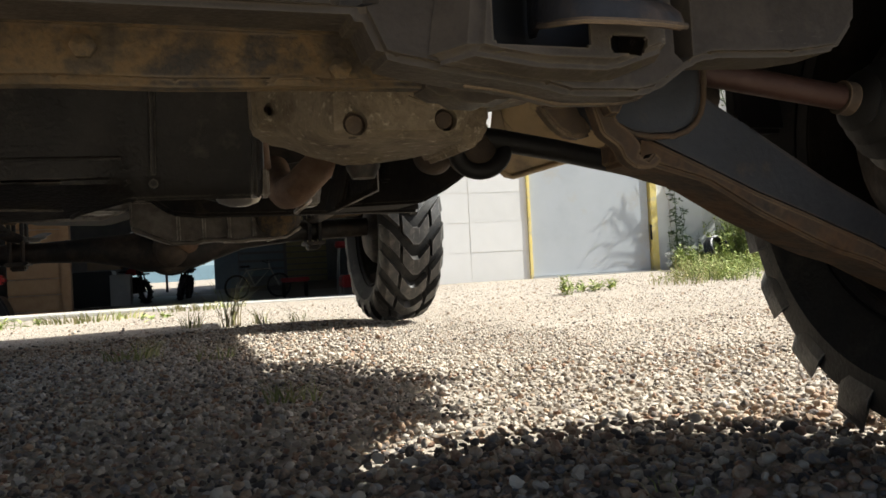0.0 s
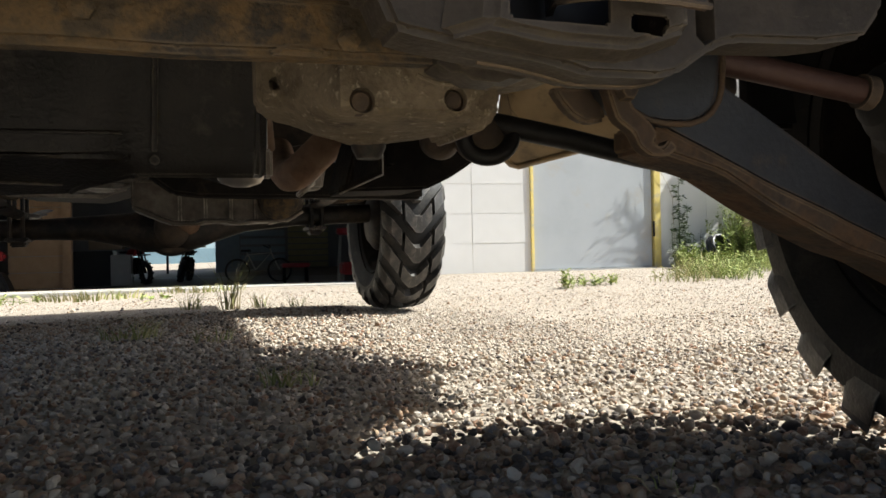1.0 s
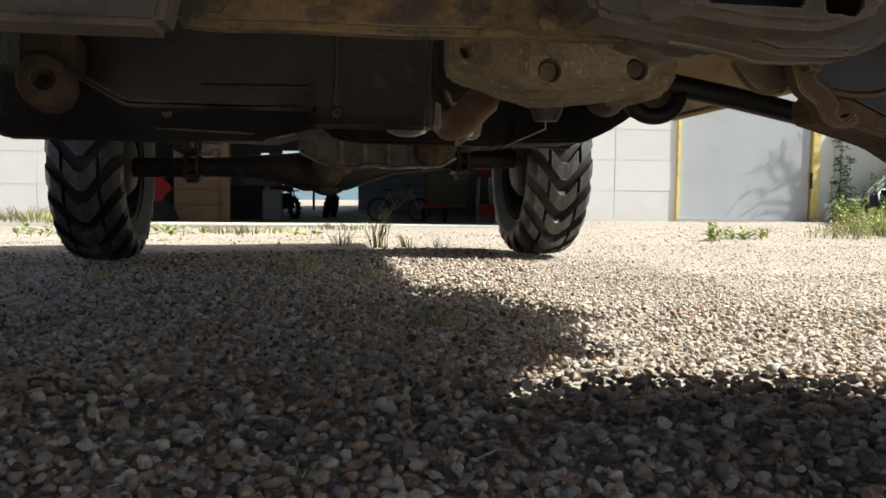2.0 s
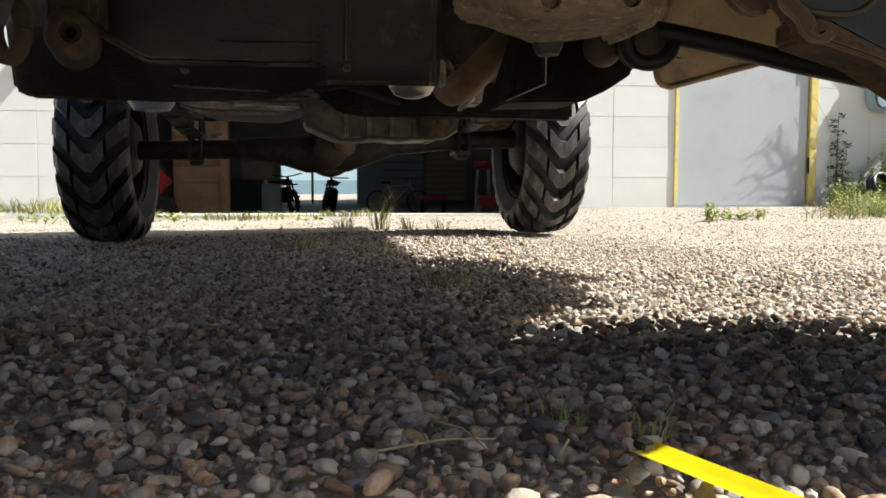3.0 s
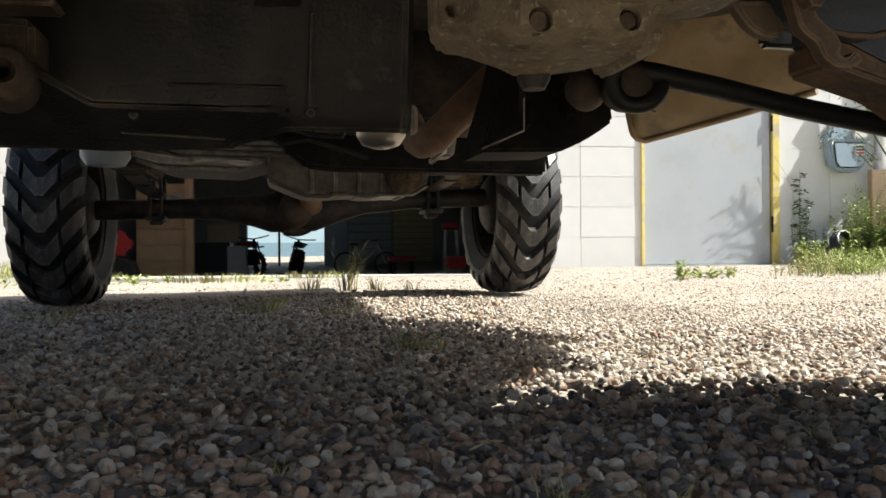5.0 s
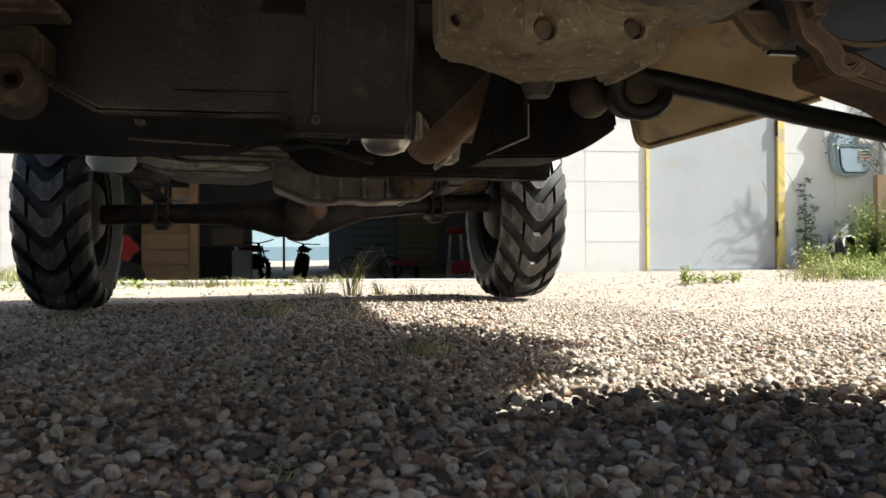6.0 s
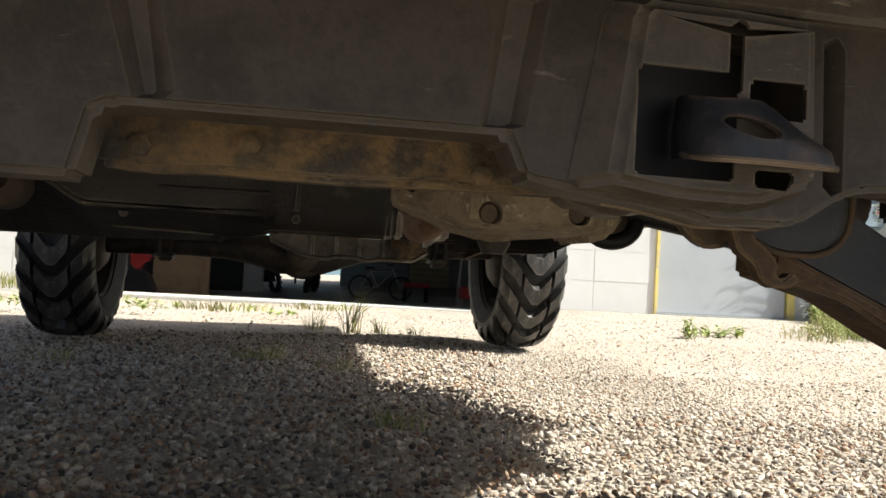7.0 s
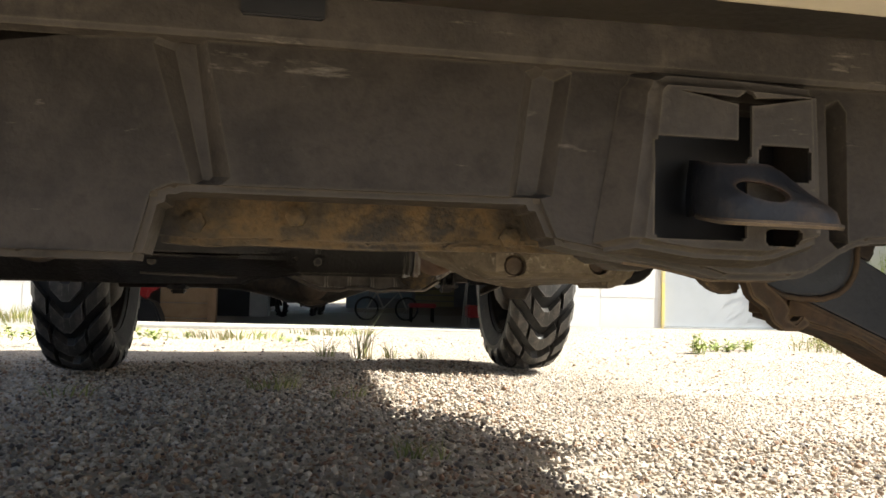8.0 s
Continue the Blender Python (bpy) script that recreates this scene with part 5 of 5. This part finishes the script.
for x, y, h in ((3.18, 3.60, .12), (3.34, 3.45, .14), (3.50, 3.38, .15), (3.68, 3.30, .16), (3.86, 3.28, .18), (4.05, 3.25, .18), (3.26, 3.72, .16), (3.58, 3.60, .22)):
    single("wall_grass", blades(B(), 90, h, .13, .6, .0042), GRASS, (x - .13, y, 0), "yellow-green grass clump at the foot of the wall", "grass", group="grass along the wall", kind="stuff", smooth=None)
bm = B()
tube(bm, [(2.985, 3.978, .735), (3.015, 3.976, .70), (3.075, 3.978, .61), (3.125, 3.985, .50), (3.135, 3.975, -.01)], .0012, 5)
single("dry_stalk", bm, DRY, (0, 0, 0), "thin dry stalk leaning over the door frame", "stalk")

# ---- gas meter ----
def gas_meter(x0, y0, z0):
    gm = thing("gas_meter", (x0, y0, z0), "blue-grey gas meter on pipes against the block wall", "gas meter")
    bm = B()
    prism(bm, [(-.135, .06), (-.11, .01), (-.05, -.015), (.05, -.015), (.11, .01), (.135, .06), (.15, .20), (.15, .24), (.125, .30), (-.125, .30), (-.15, .24), (-.15, .20)], -.055, .030, .016)
    part("meter_body", bm, METER, gm, smooth=50)
    bm = B()
    prism(bm, [(-.11, .05), (-.08, .012), (.08, .012), (.11, .05), (.125, .19), (-.125, .19)], -.068, -.053, .008)
    part("front_cover", bm, METER, gm)
    bm = B()
    box(bm, -.160, .160, -.060, .040, .205, .222, .006)
    part("seam_flange", bm, METER, gm)
    bm = B()
    box(bm, .015, .125, -.080, -.05, .215, .29, .008)
    part("index_box", bm, WHITEM, gm, "pale index box")
    bm = B()
    box(bm, .030, .105, -.074, -.066, .10, .175, .002)
    label = part("label_plate", bm, WHITEM, gm, "white label with dark bars")
    for k, m in enumerate((RED, BLACK, BLACK)):
        bm = B()
        box(bm, .036, .099, -.0755, -.0735, .110 + .021 * k, .122 + .021 * k)
        part("label_bar", bm, m, label)
    for x in (-.085, .075):
        bm = B()
        lathe(bm, [(.028, 0), (.034, .012), (.034, .04), (.022, .05)], 8, Matrix.Translation((x, -.005, .295)) @ Matrix.Rotation(-math.pi / 2, 4, "Y"))
        if x < 0:
            tube(bm, [(x, -.005, .32), (x, -.005, .39), (x - .012, -.005, .425), (x - .04, -.005, .438), (x - .07, -.002, .442), (x - .085, .012, .444), (x - .09, .06, .445)], .019, 12)
        else:
            tube(bm, [(x, -.005, .32), (x, -.005, .39), (x + .012, -.005, .425), (x + .05, -.005, .44), (x + .165, -.005, .44)], .019, 12)
        part("inlet_pipe", bm, GALV, gm, "galvanised pipe with union nut")
    bm = B()
    tube(bm, [(.245, -.005, 1.2), (.245, -.005, .30), (.245, -.005, .02 - z0)], .019, 12)
    lathe(bm, [(.03, -.03), (.036, 0), (.03, .03)], 12, Matrix.Translation((.245, -.005, .44)) @ TY)
    lathe(bm, [(.026, -.03), (.034, -.02), (.034, .02), (.026, .03)], 8, Matrix.Translation((.245, -.005, .10)) @ TY)
    part("riser_pipe", bm, GALV, gm, "galvanised riser pipe")


gas_meter(3.505, 3.966, .650)
# Added second meter, set out of view to shade the wall by the door.
gas_meter(4.02, 3.875, 1.02)
outlet = thing("outlet_box", (-2.145, 3.97, .88), "small white weatherproof outlet box on the block wall", "outlet")
bm = B()
box(bm, -.05, .05, -.02, .03, -.045, .045, .006)
part("box_body", bm, WHITEM, outlet)
bm = B()
box(bm, -.054, .054, -.034, -.02, -.02, .05, .005)
part("flap_cover", bm, GALV, outlet, "grey flap cover")
bm = B()
box(bm, 0, .62, 0, .05, 0, .635, .004)
single("brown_board", bm, BROWNBOARD, (3.545, 3.74, 0), "brown weathered board leaning by the wall", "board", rz=-4)
bm = B()
for k, (r, z) in enumerate(((.10, .012), (.095, .034), (.09, .056))):
    tube(bm, [(r * math.cos(a / 12 * 6.283), r * math.sin(a / 12 * 6.283), z) for a in range(13)], .012, 8)
bmesh.ops.transform(bm, matrix=Matrix.Rotation(radians(62), 4, "X") @ Matrix.Rotation(radians(12), 4, "Y"), verts=bm.verts)
single("hose_coil", bm, BLACK, (3.24, 3.62, .11), "coil of black corrugated hose among the weeds", "hose")

# ---- garage contents ----
def at_depth(x, z, y0, y):
    """Shift a place seen at depth y0 along its sight line from the yard to depth y."""
    k = (y + 1.15) / (y0 + 1.15)
    return -.125 + (x + .125) * k - .0262 * (y + 1.15), .12 + (z - .12) * k


GY = 11.0
# plank partition
plank = thing("plank_partition", (0, 0, FZ), "warm wooden plank partition with an upright post", "partition")
GP = 6.6
xl, xr = -1.835, -1.39
for k in range(7):
    bm = B()
    box(bm, xl, xr, GP, GP + .04, .005 + .145 * k, .145 + .145 * k, .006)
    part("plank", bm, WOOD, plank)
bm = B()
box(bm, xr, xr + .075, GP - .05, GP + .05, 0, 1.6, .006)
part("post", bm, WOOD, plank, "pale upright timber post")
# dark cabinet and boxes
bm = B()
x0, _ = at_depth(-1.15, 0, 6.8, GY)
x1, zt = at_depth(-.81, .19, 6.8, GY)
box(bm, x0, x1, GY, GY + .5, 0, zt - FZ, .012)
box(bm, x0 + .03, x1 - .03, GY - .02, GY, .06, zt - FZ - .06, .006)
single("cabinet", bm, BLACK, (0, 0, FZ), "low black cabinet in the dark garage", "cabinet")
bm = B()
x0, z0 = at_depth(-1.0, .2, 6.6, GY)
x1, z1 = at_depth(-.72, .36, 6.6, GY)
box(bm, x0, x1, GY + .05, GY + .4, 0, z1 - z0, .006)
box(bm, x0 + .02, x1 - .02, GY + .046, GY + .05, (z1 - z0) * .82, (z1 - z0) * .9)
single("cardboard_box", bm, CARD, (0, 0, z0), "brown cardboard box on the black cabinet", "box")
bm = B()
x0, _ = at_depth(-.79, 0, 6.4, GY)
x1, zt = at_depth(-.625, .15, 6.4, GY)
box(bm, x0, x1, GY - .1, GY + .25, 0, zt - FZ, .008)
for k in range(2):
    box(bm, x0 + .02, x1 - .02, GY - .112, GY - .1, .03 + .2 * k, .2 + .2 * k, .004)
single("white_drawer_unit", bm, WHITEM, (0, 0, FZ), "small white drawer unit", "drawer unit")


def motorbike(x, y, rz, s, tank, lean):
    mb = thing("motorbike", (x, y, FZ - .01), "small dirt bike parked in the dark garage, seen end on", "motorbike", rz=rz, group="dirt bikes")
    mb.matrix_basis = mb.matrix_basis @ pose(0, 0, 0, 0, lean)
    for yy in (-.30, .30):
        bm = B()
        lathe(bm, [(.11, -.03), (.15, -.032), (.175, -.015), (.178, 0), (.175, .015), (.15, .032), (.11, .03)], 28, Matrix.Translation((0, yy * s, .178)), close=False)
        for k in range(14):
            a = 6.283 * k / 14
            box(bm, -.03, .03, -.012, .012, -.008, .008, 0, Matrix.Translation((0, yy * s + .178 * math.cos(a), .178 + .178 * math.sin(a))) @ Matrix.Rotation(a - math.pi / 2, 4, "X"))
        part("wheel", bm, RUBBER, mb)
    bm = B()
    tube(bm, [(0, -.30 * s, .178), (0, -.22 * s, .40), (0, -.17 * s, .56)], .02, 10)
    for sx in (-.045, .045):
        tube(bm, [(sx, -.30 * s, .178), (sx, -.19 * s, .52)], .012, 8)
    part("fork", bm, DARKSTEEL, mb)
    bm = B()
    tube(bm, [(-.27, -.15 * s, .60), (-.12, -.17 * s, .575), (0, -.17 * s, .56), (.12, -.17 * s, .575), (.27, -.15 * s, .60)], .010, 8)
    part("handlebar", bm, BLACK, mb)
    bm = B()
    prism(bm, [(-.07, .50), (-.085, .43), (.085, .43), (.07, .50), (.03, .53), (-.03, .53)], -.16 * s, .10 * s, .02)
    part("fuel_tank", bm, tank, mb)
    bm = B()
    prism(bm, [(-.05, .47), (-.06, .50), (.06, .50), (.05, .47)], .08 * s, .36 * s, .01)
    part("seat", bm, BLACK, mb)
    part("fender", prism(B(), [(-.045, .43), (-.05, .45), (.05, .45), (.045, .43)], -.42 * s, -.22 * s, .008), BLACK, mb)
    bm = B()
    box(bm, -.09, .09, -.12 * s, .12 * s, .16, .40, .03)
    part("engine", bm, DARKSTEEL, mb)
    return mb


mx, _ = at_depth(-.52, 0, 6.8, 11.4)
motorbike(mx - .14, 11.4, 32, 1.0, RED, -4)
mx, _ = at_depth(-.19, 0, 7.2, 12.0)
motorbike(mx, 12.0, -10, 1.0, BLACK, 10)
# slatted panels on the back wall
sp = thing("slatted_panel", (0, 0, 0), "dark blue-grey slatted panel on the back wall", "panel")
x0, z0 = at_depth(.40, .05, 8, 14.9)
x1, z1 = at_depth(.885, .43, 8, 14.9)
n = 6
for k in range(n):
    bm = B()
    box(bm, x0, x1, 14.9, 14.96, z0 + (z1 - z0 + .3) * k / n, z0 + (z1 - z0 + .3) * (k + .7) / n, .006)
    part("slat", bm, METER, sp)
sp = thing("roller_shutter", (0, 0, 0), "olive metal slatted shutter on the back wall", "shutter")
x0, z0 = at_depth(.92, -.1, 8, 14.9)
x1, z1 = at_depth(1.37, .486, 8, 14.9)
n = 12
for k in range(n):
    bm = B()
    box(bm, x0, x1, 14.88, 14.95, z0 + (z1 - z0 + .4) * k / n, z0 + (z1 - z0 + .4) * (k + .82) / n, .008)
    part("slat", bm, OLIVE, sp)
bm = B()
x0, _ = at_depth(.14, 0, 8.4, 14.9)
x1, _ = at_depth(.41, 0, 8.4, 14.9)
box(bm, x0, x1, 14.85, 14.99, FZ, 1.9, .006)
single("trim", bm, METER, (0, 0, 0), "grey-blue post beside the back doorway", "trim", kind="structure")
# bicycle
bx, _ = at_depth(.46, 0, 6.2, 10.6)
bc = thing("bicycle", (bx, 10.6, FZ), "small child's bicycle with a pale frame", "bicycle", rz=8)
for x in (-.30, .30):
    bm = B()
    tube(bm, [(x + .165 * math.cos(a / 24 * 6.283), 0, .17 + .165 * math.sin(a / 24 * 6.283)) for a in range(25)], .016, 8)
    hoop = part("wheel", bm, RUBBER, bc)
    for k in range(8):
        part("spoke", tube(B(), [(x, 0, .17), (x + .155 * math.cos(k * .785), 0, .17 + .155 * math.sin(k * .785))], .002, 4), SILVER, hoop)
bm = B()
tube(bm, [(-.30, 0, .17), (-.16, 0, .40), (.18, 0, .42), (-.05, 0, .18), (-.30, 0, .17)], .011, 8)
tube(bm, [(-.05, 0, .18), (-.17, 0, .43)], .011, 8)
tube(bm, [(.30, 0, .17), (.18, 0, .42), (.16, 0, .50)], .011, 8)
part("frame", bm, WHITEM, bc)
bm = B()
tube(bm, [(.11, -.20, .53), (.16, -.08, .50), (.16, .08, .50), (.11, .20, .53)], .009, 8)
part("handlebar", bm, BLACK, bc)
bm = B()
box(bm, -.26, -.10, -.05, .05, .44, .475, .015)
part("saddle", bm, BLACK, bc)
# red bench, red chair, jacket
x0, _ = at_depth(.64, 0, 6.0, 10.2)
x1, zt = at_depth(.885, .045, 6.0, 10.2)
rb = thing("red_bench", (0, 0, FZ), "low bench with a red vinyl top", "bench")
bm = B()
box(bm, x0, x1, 10.1, 10.4, zt - FZ - .06, zt - FZ, .015)
part("bench_top", bm, RED, rb)
for x in (x0 + .04, x1 - .04):
    for y in (10.13, 10.37):
        bm = B()
        tube(bm, [(x, y, 0), (x, y, zt - FZ - .06)], .014, 8)
        part("leg", bm, DARKSTEEL, rb)
x0, _ = at_depth(1.10, 0, 5.6, 9.0)
x1, zt = at_depth(1.26, .05, 5.6, 9.0)
rc = thing("red_chair", (0, 0, FZ), "red chair with thin chrome legs in the garage", "chair")
bm = B()
box(bm, x0, x1, 8.9, 9.2, zt - FZ - .16, zt - FZ, .02)
part("seat", bm, RED, rc)
for x in (x0 + .02, x1 - .02):
    for y in (8.92, 9.18):
        bm = B()
        tube(bm, [(x, y, 0), (x, y, zt - FZ - .16)], .009, 8)
        part("leg", bm, SILVER, rc)
rc2 = thing("bar_stool", (0, 0, FZ), "tall stool with chrome legs and a red seat", "stool")
bm = B()
lathe(bm, [(.0, .06), (.10, .06), (.13, .03), (.12, -.03), (.0, -.04)], 20, Matrix.Translation(((x0 + x1) / 2 + .02, 9.5, .70)) @ TY, close=False)
part("seat", bm, RED, rc2)
for sx in (-.11, .11):
    for sy in (-.1, .1):
        bm = B()
        tube(bm, [((x0 + x1) / 2 + .02 + sx, 9.5 + sy, 0), ((x0 + x1) / 2 + .02 + sx * .6, 9.5 + sy * .6, .68)], .009, 8)
        part("leg", bm, SILVER, rc2)
xj = -1.885
bm = B()
prism(bm, [(-.07, .02), (-.08, .16), (-.035, .23), (.015, .23), (.04, .16), (.11, .13), (.105, .07), (.035, .06), (.02, -.02)], -.05, .05, .018)
single("red_toolbox", bm, RED, (xj, 6.3, FZ + .34), "red tool case on a dark stand", "tool case")
bm = B()
prism(bm, [(-.14, 0), (.17, 0), (.15, .16), (.10, .28), (.06, .32), (-.12, .325)], -.10, .10, .02)
single("tool_bag", bm, BLACK, (xj, 6.3, FZ), "tall black bag slumped on the floor", "bag")
